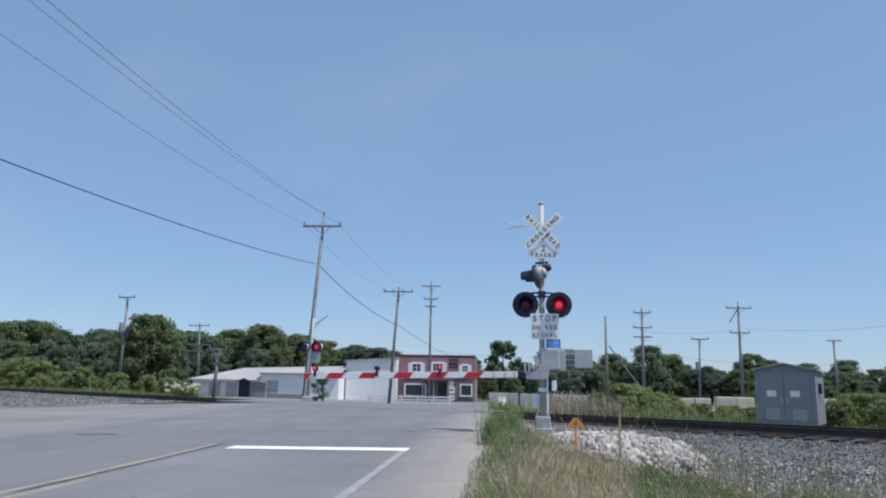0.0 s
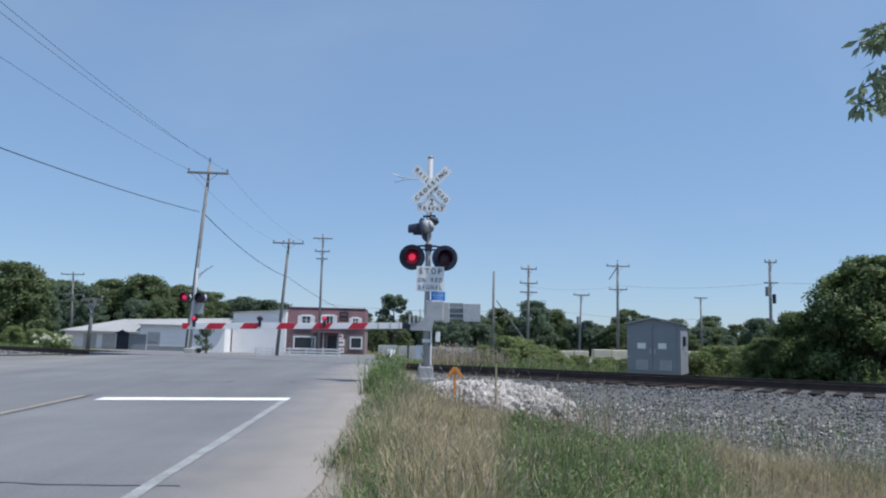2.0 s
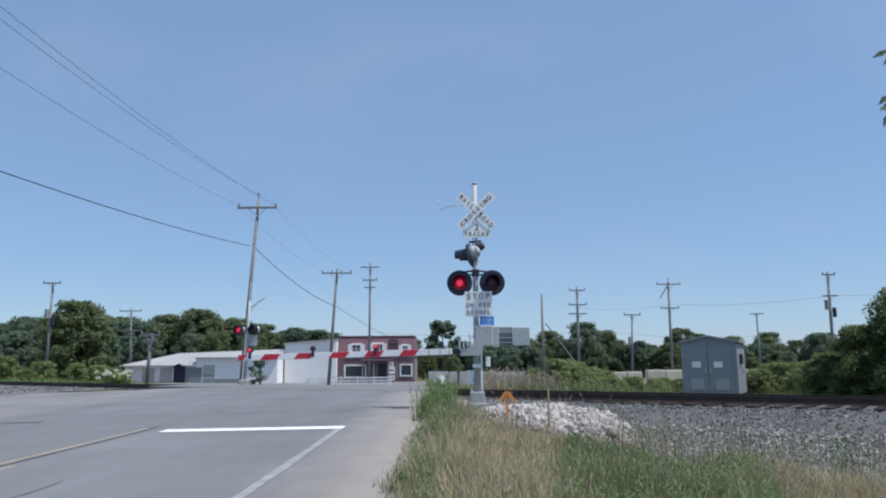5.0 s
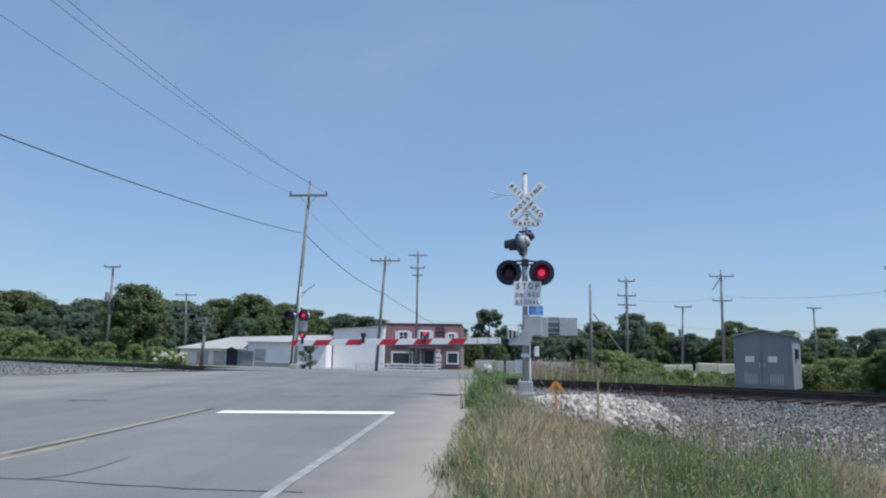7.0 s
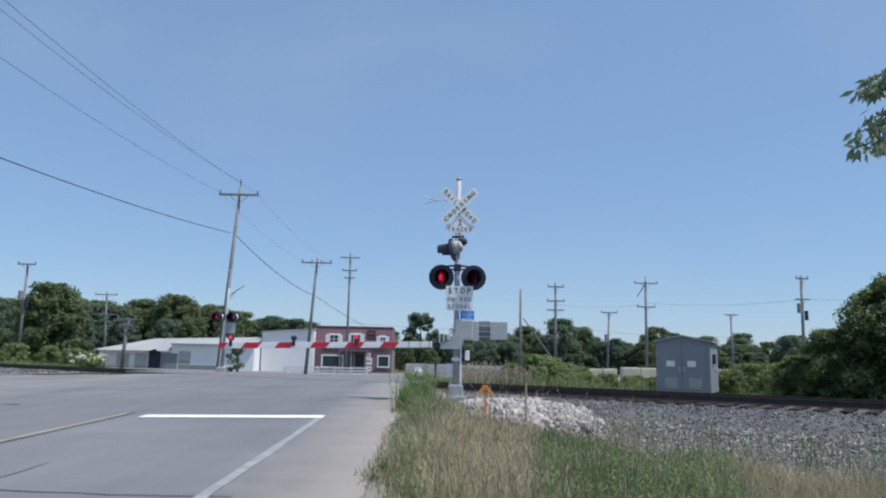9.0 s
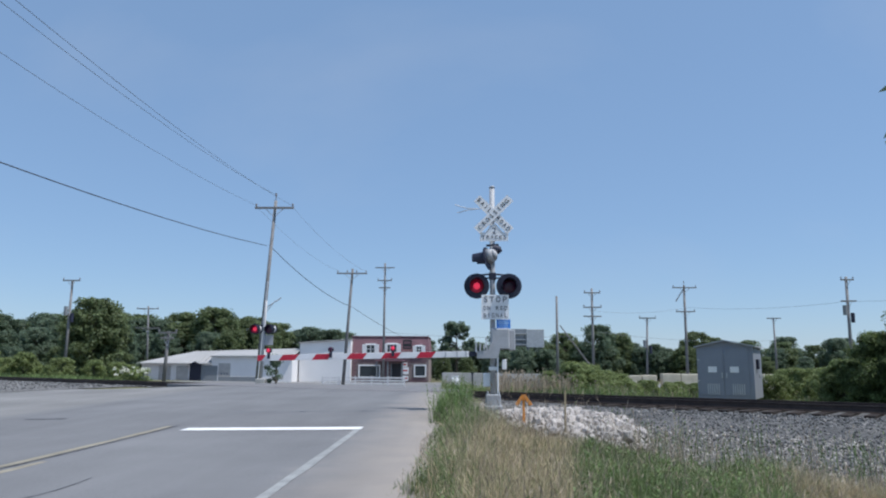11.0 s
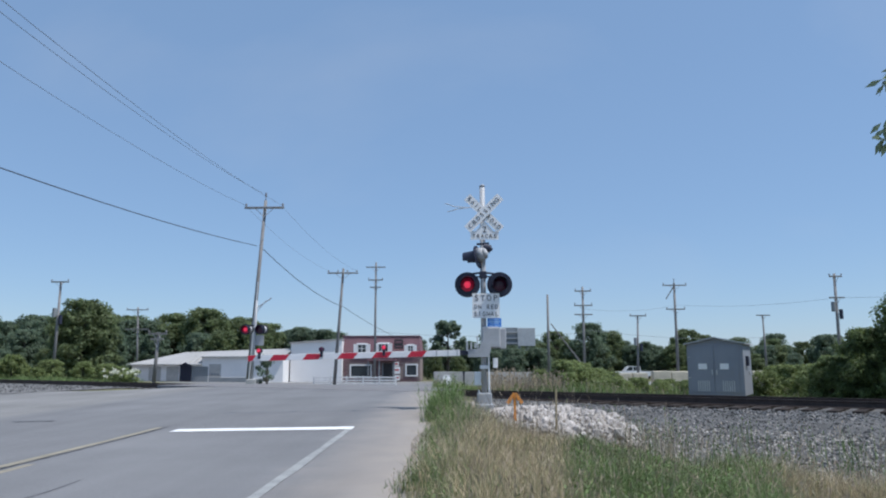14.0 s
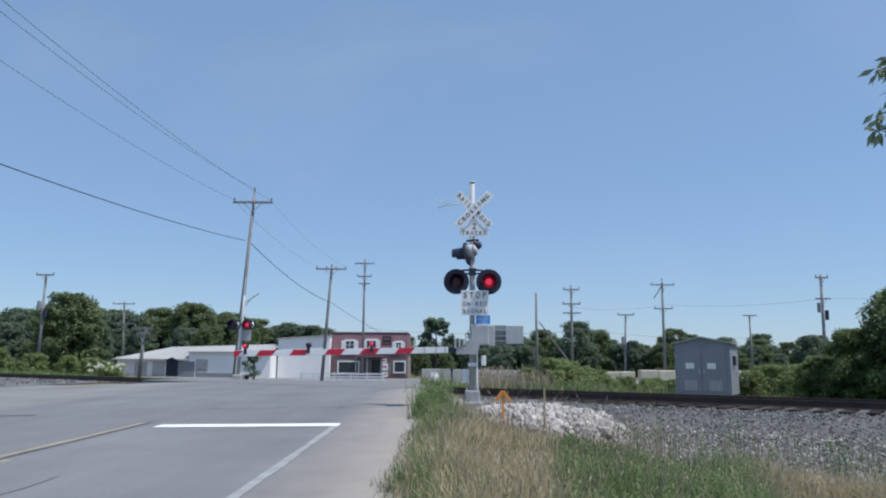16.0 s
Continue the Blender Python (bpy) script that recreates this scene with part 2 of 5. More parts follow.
def box(bm, x0, y0, z0, x1, y1, z1, bevel=0.0, m=None):
    r = bmesh.ops.create_cube(bm, size=1)
    vs = r["verts"]
    bmesh.ops.scale(bm, vec=(abs(x1 - x0), abs(y1 - y0), abs(z1 - z0)), verts=vs)
    bmesh.ops.translate(bm, vec=((x0 + x1) / 2, (y0 + y1) / 2, (z0 + z1) / 2), verts=vs)
    if bevel:
        es = list({e for v in vs for e in v.link_edges})
        out = bmesh.ops.bevel(bm, geom=es, offset=bevel, segments=2, affect="EDGES", profile=0.5)
        vs = list({v for f in out["faces"] for v in f.verts} | {v for v in vs if v.is_valid})
    if m is not None:
        bmesh.ops.transform(bm, matrix=m, verts=vs)
    return bm


def cyl(bm, a, b, r0, r1=None, n=12, cap=True):
    """A tapered rod from a to b."""
    a, b = Vector(a), Vector(b)
    r1 = r0 if r1 is None else r1
    d = b - a
    q = d.to_track_quat("Z", "Y").to_matrix().to_4x4()
    bmesh.ops.create_cone(bm, cap_ends=cap, segments=n, radius1=r0, radius2=r1, depth=d.length,
                          matrix=Matrix.Translation((a + b) / 2) @ q)
    return bm


def tube(bm, pts, r, n=6):
    """A bent rod through the points, one closed skin."""
    pts = [Vector(p) for p in pts]
    rings, side = [], None
    for i, p in enumerate(pts):
        d = (pts[min(i + 1, len(pts) - 1)] - pts[max(i - 1, 0)]).normalized()
        if side is None:
            side = d.orthogonal()
        side = (side - d * side.dot(d)).normalized()
        other = d.cross(side)
        rings.append([bm.verts.new(p + (side * math.cos(6.28318 * k / n) + other * math.sin(6.28318 * k / n)) * r) for k in range(n)])
    for a, b in zip(rings, rings[1:]):
        for k in range(n):
            bm.faces.new((a[k], a[(k + 1) % n], b[(k + 1) % n], b[k]))
    bm.faces.new(rings[0][::-1])
    bm.faces.new(rings[-1])
    return bm


def B():
    return bmesh.new()


def smooth(ob):
    for p in ob.data.polygons:
        p.use_smooth = True
    return ob


def raw(name, verts, faces, material, parent=None, label=""):
    me = bpy.data.meshes.new(name)
    me.from_pydata(verts, [], faces)
    me.materials.append(material)
    ob = new(name, me)
    ob.parent = parent
    if label:
        ob["label"] = label
    return ob


def quads(name, V, material, parent=None):
    """Many loose four-cornered leaves: V has shape (n, 4, 3)."""
    n = len(V)
    me = bpy.data.meshes.new(name)
    me.vertices.add(n * 4)
    me.vertices.foreach_set("co", V.astype(np.float32).ravel())
    me.loops.add(n * 4)
    me.loops.foreach_set("vertex_index", np.arange(n * 4, dtype=np.int32))
    me.polygons.add(n)
    me.polygons.foreach_set("loop_start", np.arange(0, n * 4, 4, dtype=np.int32))
    me.polygons.foreach_set("loop_total", np.full(n, 4, dtype=np.int32))
    me.update(calc_edges=True)
    me.validate()
    me.materials.append(material)
    ob = new(name, me)
    ob.parent = parent
    return ob


def lettering(text, size, material, parent, m, width=None):
    """Flat raised letters in the built-in font, one mesh each, spread over width; they read from the side that -y of m faces."""
    n = len(text)
    pitch = (width or size * 0.7 * n) / n
    for i, ch in enumerate(text):
        if ch == " ":
            continue
        cu = bpy.data.curves.new("letter", "FONT")
        cu.body, cu.size, cu.align_x, cu.align_y, cu.extrude = ch, size, "CENTER", "CENTER", 0.002
        tmp = new("letter", cu)
        bpy.context.view_layer.update()
        me = bpy.data.meshes.new_from_object(tmp.evaluated_get(bpy.context.evaluated_depsgraph_get()))
        bpy.data.objects.remove(tmp)
        bpy.data.curves.remove(cu)
        me.materials.clear()
        me.materials.append(material)
        xs = [v.co.x for v in me.vertices]
        k = min(1.0, 0.68 * pitch / (max(xs) - min(xs)))
        for v in me.vertices:
            v.co.x *= k
        me.transform(m @ pose((i - (n - 1) / 2) * pitch, 0, 0, 90))
        ob = new("letter", me)
        ob.parent = parent


# ---- lie of the land ----
COS, SIN = 0.819, 0.573      # the railway runs 35 degrees off square to the road


def along(x, y):
    """Metres beyond the nearer rail."""
    return (y - 24.1 + 0.70 * x) * COS


def step(v, a, b):
    k = min(1.0, max(0.0, (v - a) / (b - a)))
    return k * k * (3 - 2 * k)


def road_z(x, y):
    s = along(x, y)
    return 0.265 * step(s, -17, -1) - 0.45 * step(s, 2.6, 12) - 0.79 * step(s, 10, 44)


def land_z(x, y):
    s = along(x, y)
    z = road_z(x, y) - 0.03 - 0.17 * step(s, -3.4, -1.2) * (1 - step(s, 3.0, 6.0))
    z -= 0.2 * step(s, -3.2, -1.3) * (1 - step(s, 2.4, 3.6)) * step(x, 1.0, 3.0)
    # the verge falls away to a dry ditch on the right, and the land beyond the track lies low
    z -= 0.62 * step(x, 0.2, 5.0) * step(s, -20, -12) * (1 - step(s, -8.5, -1.5))
    z -= 0.15 * step(x, -1.5, 3.0) * step(s, 2.6, 7.0) * (1 - step(s, 10, 40))
    return z


def rail_point(u, s, z):
    """A place u metres along the railway (to the right), s metres beyond the nearer rail."""
    x0, y0 = 0.0, 24.1
    return Vector((x0 + COS * u + SIN * s, y0 - SIN * u + COS * s, z))


def sheet(name, xs, ys, zfun, material, label, category, lift=0.0, thick=0.0):
    verts = [(x, y, zfun(x, y) + lift) for y in ys for x in xs]
    n = len(xs)
    faces = [(j * n + i, j * n + i + 1, (j + 1) * n + i + 1, (j + 1) * n + i) for j in range(len(ys) - 1) for i in range(n - 1)]
    ob = raw(name, verts, faces, material)
    smooth(ob)
    return tagged(ob, label, category, kind="structure")


def steps(a, b, d):
    n = max(1, round((b - a) / d))
    return [a + (b - a) * i / n for i in range(n + 1)]


gx = [-3000, -1200, -500, -220] + steps(-120, -24, 6) + steps(-22, 22, 0.75) + steps(25, 120, 6) + [220, 500, 1200, 3000]
gy = [-1500, -300, -80] + steps(-30, -4, 3) + steps(-3, 44, 0.75) + steps(46, 130, 4) + [180, 320, 700, 1500, 4000]
ground = sheet("ground", gx, gy, land_z, GROUND, "dry soil and rough turf round the level crossing", "ground")

# ---- road ----
road = sheet("road", steps(-9.7, -0.5, 0.6), steps(-30, 78, 0.8), road_z, ASPHALT, "grey worn asphalt road with a white stop line", "road", 0.004)
for v in road.data.vertices:
    if v.co.x < -9.65 or v.co.x > -0.55:
        v.co.x += 0.15 * noise.noise((v.co.y * 0.5, 1.7, v.co.x))
lot = sheet("pavement", steps(-60, 40, 4), steps(76.5, 92.5, 2), road_z, LOT, "pale dusty concrete lot in front of the shops", "lot", -0.012)
apron = sheet("pavement_apron", steps(-34, -8.4, 0.8), steps(2, 44, 0.7), lambda x, y: road_z(x, y) - 0.4 * step(along(x, y), -5.2, -4.2) * step(-(x * COS - (y - 24.1) * SIN), 12.5, 14),
              LOT, "pale dusty gravel pull-off beside the road", "gravel lot", -0.012)
yard = sheet("pavement_yard", steps(-24, -9.5, 1.2), steps(54, 92.5, 1.5), road_z, LOT, "pale dusty yard in front of the warehouse", "yard", -0.014)
shoulder = sheet("pavement_shoulder", steps(-0.9, 0.1, 0.283), steps(-30, 23, 0.6), road_z, SHOULDER, "sandy gravel shoulder along the asphalt", "shoulder", -0.008)


def stripe(name, x0, x1, y0, y1, material, label, lift=0.009, wob=0.0, n=24):
    rng = random.Random(len(name) + int(abs(x0) * 10))
    V, F = [], []
    for i in range(n + 1):
        y = y0 + (y1 - y0) * i / n
        for x in (x0, x1):
            xx = x + rng.uniform(-wob, wob)
            V.append((xx, y, road_z(xx, y) + lift))
        if i:
            k = 2 * i
            F.append((k - 2, k - 1, k + 1, k))
    return tagged(raw(name, V, F, material), label, "road marking", kind="structure")


stripe("trim_edge_line", -1.785, -1.675, -25, 12.35, EDGE_W, "worn white edge line on the asphalt", wob=0.012, n=60)
stripe("trim_centre_seam", -5.1, -5.055, 7.5, 13.0, TAR, "dark seam along the middle of the asphalt", lift=0.007, wob=0.012, n=60)
stripe("trim_centre_line_far", -4.98, -4.88, -25, 8.6, PAINT_Y, "ghost of an older yellow centre line", lift=0.006, wob=0.02, n=60)
stripe("trim_centre_line", -5.25, -5.13, -25, 12.9, PAINT_Y, "faded yellow centre line on the asphalt", wob=0.015, n=60)
V, F = [], []
rng = random.Random(3)
for i in range(31):
    x = -4.72 + 3.05 * i / 30
    for y in (12.12, 12.56):
        yy = y + rng.uniform(-0.012, 0.012)
        V.append((x, yy, road_z(x, yy) + 0.013))
    if i:
        k = 2 * i
        F.append((k - 2, k, k + 1, k - 1))
tagged(raw("trim_stop_line", V, F, PAINT_W), "thick white stop line across the lane", "road marking", kind="structure")


def crack(name, pts, w):
    V, F = [], []
    rng = random.Random(len(pts))
    for i, (x, y) in enumerate(pts):
        ww = w * rng.uniform(0.6, 1.3)
        V += [(x + 0.6 * ww, y - ww, road_z(x, y) + 0.007), (x - 0.6 * ww, y + ww, road_z(x, y) + 0.007)]
        if i:
            k = 2 * i
            F.append((k - 2, k, k + 1, k - 1))
    return tagged(raw(name, V, F, TAR), "dark tar-sealed crack in the asphalt", "road crack", kind="structure")


rng = random.Random(8)
crack("trim_crack_near", [(-8.5 + 0.25 * i, 6.42 - 0.02 * i + 0.05 * math.sin(i * 0.45) + rng.uniform(-0.02, 0.02)) for i in range(29)], 0.02)
crack("trim_crack_branch", [(-4.0, 6.1), (-3.86, 6.2), (-3.78, 6.35), (-3.74, 6.55), (-3.73, 6.8), (-3.74, 7.1), (-3.77, 7.45)], 0.02)
crack("trim_crack_left", [(-8.75 + 0.11 * i, 14.4 + 0.02 * i + rng.uniform(-0.02, 0.02)) for i in range(8)], 0.09)

# ---- railway ----
def bank_z(s):
    """Ballast bed: a flat crown under the track and a long spread shoulder."""
    return 0.02 - 0.17 * step(-s, 0.75, 1.1) - 0.02 * step(-s, 0.7, 2.6) - 0.45 * step(-s, 1.5, 9.5) - 0.2 * step(s, 2.3, 4.6)


def ballast_z(u, s):
    p = rail_point(u, s, 0)
    return max(bank_z(s) + 0.02, land_z(p.x, p.y) + (0.03 if u < -12 else 0.012))


def ballast_sheet(name, u0, u1, s0, s1, label, material=BALLAST):
    us, ss = steps(u0, u1, 0.9), steps(s0, s1, 0.35)
    n = len(ss)
    V = [tuple(rail_point(max(u, 0.9 + 0.7 * max(0, -s)) if u0 > 0 else u, s, ballast_z(u, s) - (0.35 if s < s0 + 0.1 else 0) + 0.02 * noise.noise((u * 1.3, s * 1.3, 0)))) for u in us for s in ss]
    F = [(i * n + j, (i + 1) * n + j, (i + 1) * n + j + 1, i * n + j + 1) for i in range(len(us) - 1) for j in range(n - 1)]
    return tagged(smooth(raw(name, V, F, material)), label, "ballast", kind="structure")


ballast_sheet("ground_ballast", 0.9, 70, -9.4, 4.0, "grey crushed-stone ballast bed along the track")
ballast_sheet("ground_ballast_west", -120, -14.0, -10.5, 4.0, "grey crushed-stone ballast bed beyond the road", GRIT)

track = thing("railway_track", pose(0, 0, 0), "rusty steel rails on dark creosoted timber ties", "railway track")


def rail(s):
    prof = [(-0.07, 0), (0.07, 0), (0.07, 0.012), (0.012, 0.035), (0.012, 0.125), (0.036, 0.14), (0.036, 0.17), (-0.036, 0.17), (-0.036, 0.14), (-0.012, 0.125), (-0.012, 0.035), (-0.07, 0.012)]
    V, F = [], []
    us = [-160, -14, 2, 70]
    for u in us:
        for a, b in prof:
            V.append(tuple(rail_point(u, s + a, 0.11 + b)))
    n = len(prof)
    for i in range(len(us) - 1):
        for j in range(n):
            F.append((i * n + j, i * n + (j + 1) % n, (i + 1) * n + (j + 1) % n, (i + 1) * n + j))
    return raw("rail", V, F, RAILSIDE, track)


rail(0.0)
rail(1.5)
TURN = math.degrees(math.atan2(-SIN, COS))
b = B()
box(b, -0.115, -1.9, -0.17, 0.115, 1.3, 0.0, 0.012)
tie0 = part("tie", b, TIE, track)
tie0.matrix_basis = Matrix.Translation(rail_point(1.3, 0.75, 0.11)) @ pose(0, 0, 0, 0, 0, TURN)
rng = random.Random(4)
for i in range(1, 250):
    u = 1.3 + 0.53 * i if i < 96 else -12.9 - 0.53 * (i - 96)
    again(tie0, "tie", track, Matrix.Translation(rail_point(u, 0.75 + rng.uniform(-0.05, 0.05), 0.107 + rng.uniform(-0.012, 0.004))) @ pose(0, 0, 0, 0, 0, TURN + rng.uniform(-1.2, 1.2)))
# rubber and timber crossing panels between and beside the rails in the road
cross = thing("crossing_surface", pose(0, 0, 0), "dusty grey crossing panels set flush between the rails", "crossing panels")
b = B()
box(b, -1.2, -0.33, -0.14, 1.2, 0.33, 0.0, 0.015)
pan0 = part("panel", b, APRON, cross)
pan0.matrix_basis = Matrix.Translation(rail_point(-2.4, -0.45, 0.283)) @ pose(0, 0, 0, 0, 0, TURN)
for i, s in ((i, s) for i in range(6) for s in (-0.45, 0.4, 1.1, 1.95)):
    if (i, s) != (5, -0.45):
        again(pan0, "panel", cross, Matrix.Translation(rail_point(-14.5 + 2.42 * i, s, 0.283)) @ pose(0, 0, 0, 0, 0, TURN))


def stones(name, count, area, size, material, seed, label, category):
    """Loose angular stones in one mesh."""
    r = np.random.default_rng(seed)
    ico = B()
    bmesh.ops.create_icosphere(ico, subdivisions=1, radius=1)
    base = np.array([v.co[:] for v in ico.verts])
    tri = np.array([[v.index for v in f.verts] for f in ico.faces])
    ico.free()
    V, F = [], []
    for i in range(count):
        x, y, z = area(r)
        k = size * r.uniform(0.55, 1.5)
        M = np.array(Euler(r.uniform(0, 6.28, 3)).to_matrix())
        v = (base * r.uniform(0.65, 1.25, (len(base), 1)) * np.array([1, 0.8, 0.65]) * k) @ M.T + (x, y, z + k * 0.15)
        F.append(tri + len(V) * len(base))
        V.append(v)
    V, F = np.concatenate(V), np.concatenate(F)
    ob = raw(name, V.tolist(), F.tolist(), material)
    return tagged(ob, label, category, kind="stuff")


def on_bank(r):
    while True:
        u = 1.5 + 25 * r.random() ** 1.3
        s = -8.6 + 8.2 * r.random()
        if s > -6 - 2.4 * step(u, 3, 9) * r.random():
            p = rail_point(u, s, 0)
            if p.x > 0.6 and not (abs(p.x - 0.72) < 0.8 and abs(p.y - 15.6) < 1.3):
                break
    return p.x, p.y, ballast_z(u, s)


stones("ballast_stones", 25000, on_bank, 0.027, STONE, 5, "loose grey crushed stones spread beside the track", "gravel")


stones("ballast_stones", 2200, on_bank, 0.022, CHIP, 25, "paler stones scattered through the grey ballast", "gravel")


def on_toe(r):
    while True:
        u, s = 3 + 22 * r.random(), -9.2 + 4.2 * r.random() ** 1.7
        p = rail_point(u, s, 0)
        if p.x > 2.6:
            return p.x, p.y, ballast_z(u, s) + 0.006


stones("tan_gravel", 12500, on_toe, 0.026, TANSTONE, 15, "pale tan gravel spread at the foot of the ballast", "gravel")


def round_mast(r):
    while True:
        x, y = r.uniform(0.15, 2.6), r.uniform(14.3, 18.6)
        if along(x, y) < -3.2:
            return x, y, land_z(x, y) + 0.006


stones("tan_gravel", 3600, round_mast, 0.02, TANSTONE, 26, "pale sandy gravel round the foot of the mast", "gravel")


def on_bank_west(r):
    u, s = -14.5 - 26 * r.random(), -10.0 + 9.6 * r.random() ** 0.8
    p = rail_point(u, s, 0)
    return p.x, p.y, ballast_z(u, s)


stones("ballast_stones", 6000, on_bank_west, 0.04, STONE, 6, "loose grey crushed stones spread beside the track", "gravel")


def on_shoulder(r):
    x = -1.55 + 1.1 * r.random() ** 0.5
    y = 3 + 17 * r.random()
    return x, y, road_z(x, y) - 0.008


stones("shoulder_pebbles", 4200, on_shoulder, 0.01, SHOULDER, 7, "small tan pebbles along the road shoulder", "gravel")

# pale rock pile
pile = thing("rock_pile", pose(0, 0, 0), "heap of pale broken limestone rocks beside the track", "rock pile")


def rock_mesh(seed):
    r = random.Random(seed)
    b = B()
    bmesh.ops.create_icosphere(b, subdivisions=1, radius=1)
    for v in b.verts:
        v.co *= r.uniform(0.7, 1.2)
        v.co.x *= 1.15
        v.co.z *= 0.75
    return b


kinds = []
rng = random.Random(12)


def pile_z(x, y):
    k = max(0.0, 1 - ((x - 1.85) / 1.45) ** 2 - ((y - 13.2) / 2.1) ** 2)
    g = land_z(x, y)
    return g + max(0.12, 0.33 - g) * k ** 0.42


made = 0
while made < 298:
    x, y = rng.uniform(0.3, 3.4), rng.uniform(10.2, 15.3)
    if ((x - 1.85) / 1.4) ** 2 + ((y - 13.2) / 2.03) ** 2 > 1:
        continue
    k = rng.uniform(0.05, 0.115) * (0.75 + 0.3 * (y < 13.5))
    m = Matrix.Translation((x, y, pile_z(x, y) + 0.02)) @ Euler([rng.uniform(0, 6.28) for _ in range(3)]).to_matrix().to_4x4() @ Matrix.Scale(k, 4)
    if len(kinds) < 9:
        o = part("rock", rock_mesh(40 + made), RIPRAP, pile)
        o.matrix_basis = m
        kinds.append(o)
    else:
        again(kinds[made % 9], "rock", pile, m)
    made += 1


def on_pile(r):
    while True:
        x, y = r.uniform(0.3, 3.2), r.uniform(10.2, 15.4)
        if ((x - 1.85) / 1.44) ** 2 + ((y - 13.2) / 2.08) ** 2 < 1:
            return x, y, pile_z(x, y) - 0.01


stones("limestone_chips", 5200, on_pile, 0.036, CHIP, 16, "small pale limestone chips under the rock heap", "gravel")

# ---- crossing signal ----
FLASH = [round(0.08 + 0.741 * n, 3) for n in range(22)]     # the two lamps change over at these times
flashers = []                                                # (disc, its place, lit first)


def lamp_head(name, parent, x, y, z, first, r_back=0.285, r_lens=0.15, facing=-1, back_white=False):
    """A flashing lamp: round black backboard with a hole, hood, housing and a two-faced turning lens disc."""
    head = B()
    n = 36
    ring = []
    for r, dy in ((r_lens + 0.008, 0.0), (r_back, 0.0), (r_back, 0.02), (r_lens + 0.008, 0.02)):
        ring.append([head.verts.new((r * math.cos(2 * math.pi * i / n), -facing * dy, r * math.sin(2 * math.pi * i / n))) for i in range(n)])
    for a, c in zip(ring, ring[1:] + ring[:1]):
        for i in range(n):
            head.faces.new((a[i], a[(i + 1) % n], c[(i + 1) % n], c[i]))
    bmesh.ops.recalc_face_normals(head, faces=head.faces[:])
    board = part("backboard", head, BLACK, parent, "round black backboard")
    board.matrix_basis = pose(x, y, z)
    hood = B()
    m = 18
    rows = []
    for dy, cut in ((0.0, 0.0), (0.3, 0.35)):
        for rr in (r_lens + 0.012, r_lens + 0.02):
            rows.append([hood.verts.new((rr * math.cos(a), facing * dy, rr * math.sin(a)))
                         for a in [radians(-35 + cut * 60 + (250 - 2 * cut * 60) * i / m) for i in range(m + 1)]])
    for a, c in ((rows[0], rows[2]), (rows[1], rows[3]), (rows[2], rows[3])):
        for i in range(m):
            hood.faces.new((a[i], a[i + 1], c[i + 1], c[i]))
    part("hood", hood, BLACK, board, "black half-round hood")
    case = B()
    cyl(case, (0, -facing * 0.022, 0), (0, -facing * 0.2, 0), r_lens + 0.02, r_lens * 0.75, 24)
    for f in [f for f in case.faces if len(f.verts) > 4 and f.calc_center_median().y * -facing < 0.05]:
        case.faces.remove(f)
    smooth(part("housing", case, SILVER if back_white else BLACK, board, "rounded lamp housing"))
    flashers.append((lens_disc(board, r_lens, facing), first))
    return board


def lens_disc(parent, r, facing):
    """One face lit, one face dark; it turns about its upright axis as the lamp flashes."""
    b = B()
    n = 24
    for side, mi in ((1, 0), (-1, 1)):
        rings = [[b.verts.new((side * rr * math.cos(2 * math.pi * i / n), side * facing * dy, rr * math.sin(2 * math.pi * i / n))) for i in range(n)]
                 for rr, dy in ((r, 0.006), (r * 0.74, 0.016), (r * 0.5, 0.022))]
        top = b.verts.new((0, side * facing * 0.028, 0))
        for a, c in zip(rings, rings[1:]):
            for i in range(n):
                f = b.faces.new((a[i], a[(i + 1) % n], c[(i + 1) % n], c[i]))
                f.material_index = mi
        for i in range(n):
            f = b.faces.new((rings[2][i], rings[2][(i + 1) % n], top))
            f.material_index = 1 if mi else 2
        if side == 1:
            rim = rings[0]
        else:
            for i in range(n):
                f = b.faces.new((rim[i], rim[(i + 1) % n], rings[0][(n // 2 - i - 1) % n], rings[0][(n // 2 - i) % n]))
                f.material_index = 1
    bmesh.ops.recalc_face_normals(b, faces=b.faces[:])
    d = part("lens", b, LENS_ON, parent, "ribbed red signal lens")
    d.data.materials.append(LENS_OFF)
    d.data.materials.append(CORE_ON)
    return d


MX, MY = 0.72, 16.0
MZ = 0.24
signal = thing("crossing_signal", pose(MX, MY, MZ), "silver crossing mast with crossbuck, red flashers and lowered gate arm", "crossing signal")


def H(z):
    return z - MZ


b = B()
cyl(b, (0, 0, 0.3), (0, 0, H(5.22)), 0.062, 0.06, 20)
cyl(b, (0, 0, H(5.22)), (0, 0, H(5.26)), 0.07, 0.05, 20)
smooth(part("mast", b, SILVER, signal))
b = B()
box(b, -0.16, -0.16, -0.05, 0.16, 0.16, 0.3, 0.02)
box(b, -0.2, -0.2, -0.08, 0.2, 0.2, 0.06, 0.02)
part("base", b, SILVER, signal, "flaking pale cast base")
for sx in (-0.12, 0.12):
    for sy in (-0.12, 0.12):
        b = B()
        cyl(b, (sx, sy, 0.3), (sx, sy, 0.36), 0.02, 0.02, 8)
        part("anchor_bolt", b, STEEL, signal)
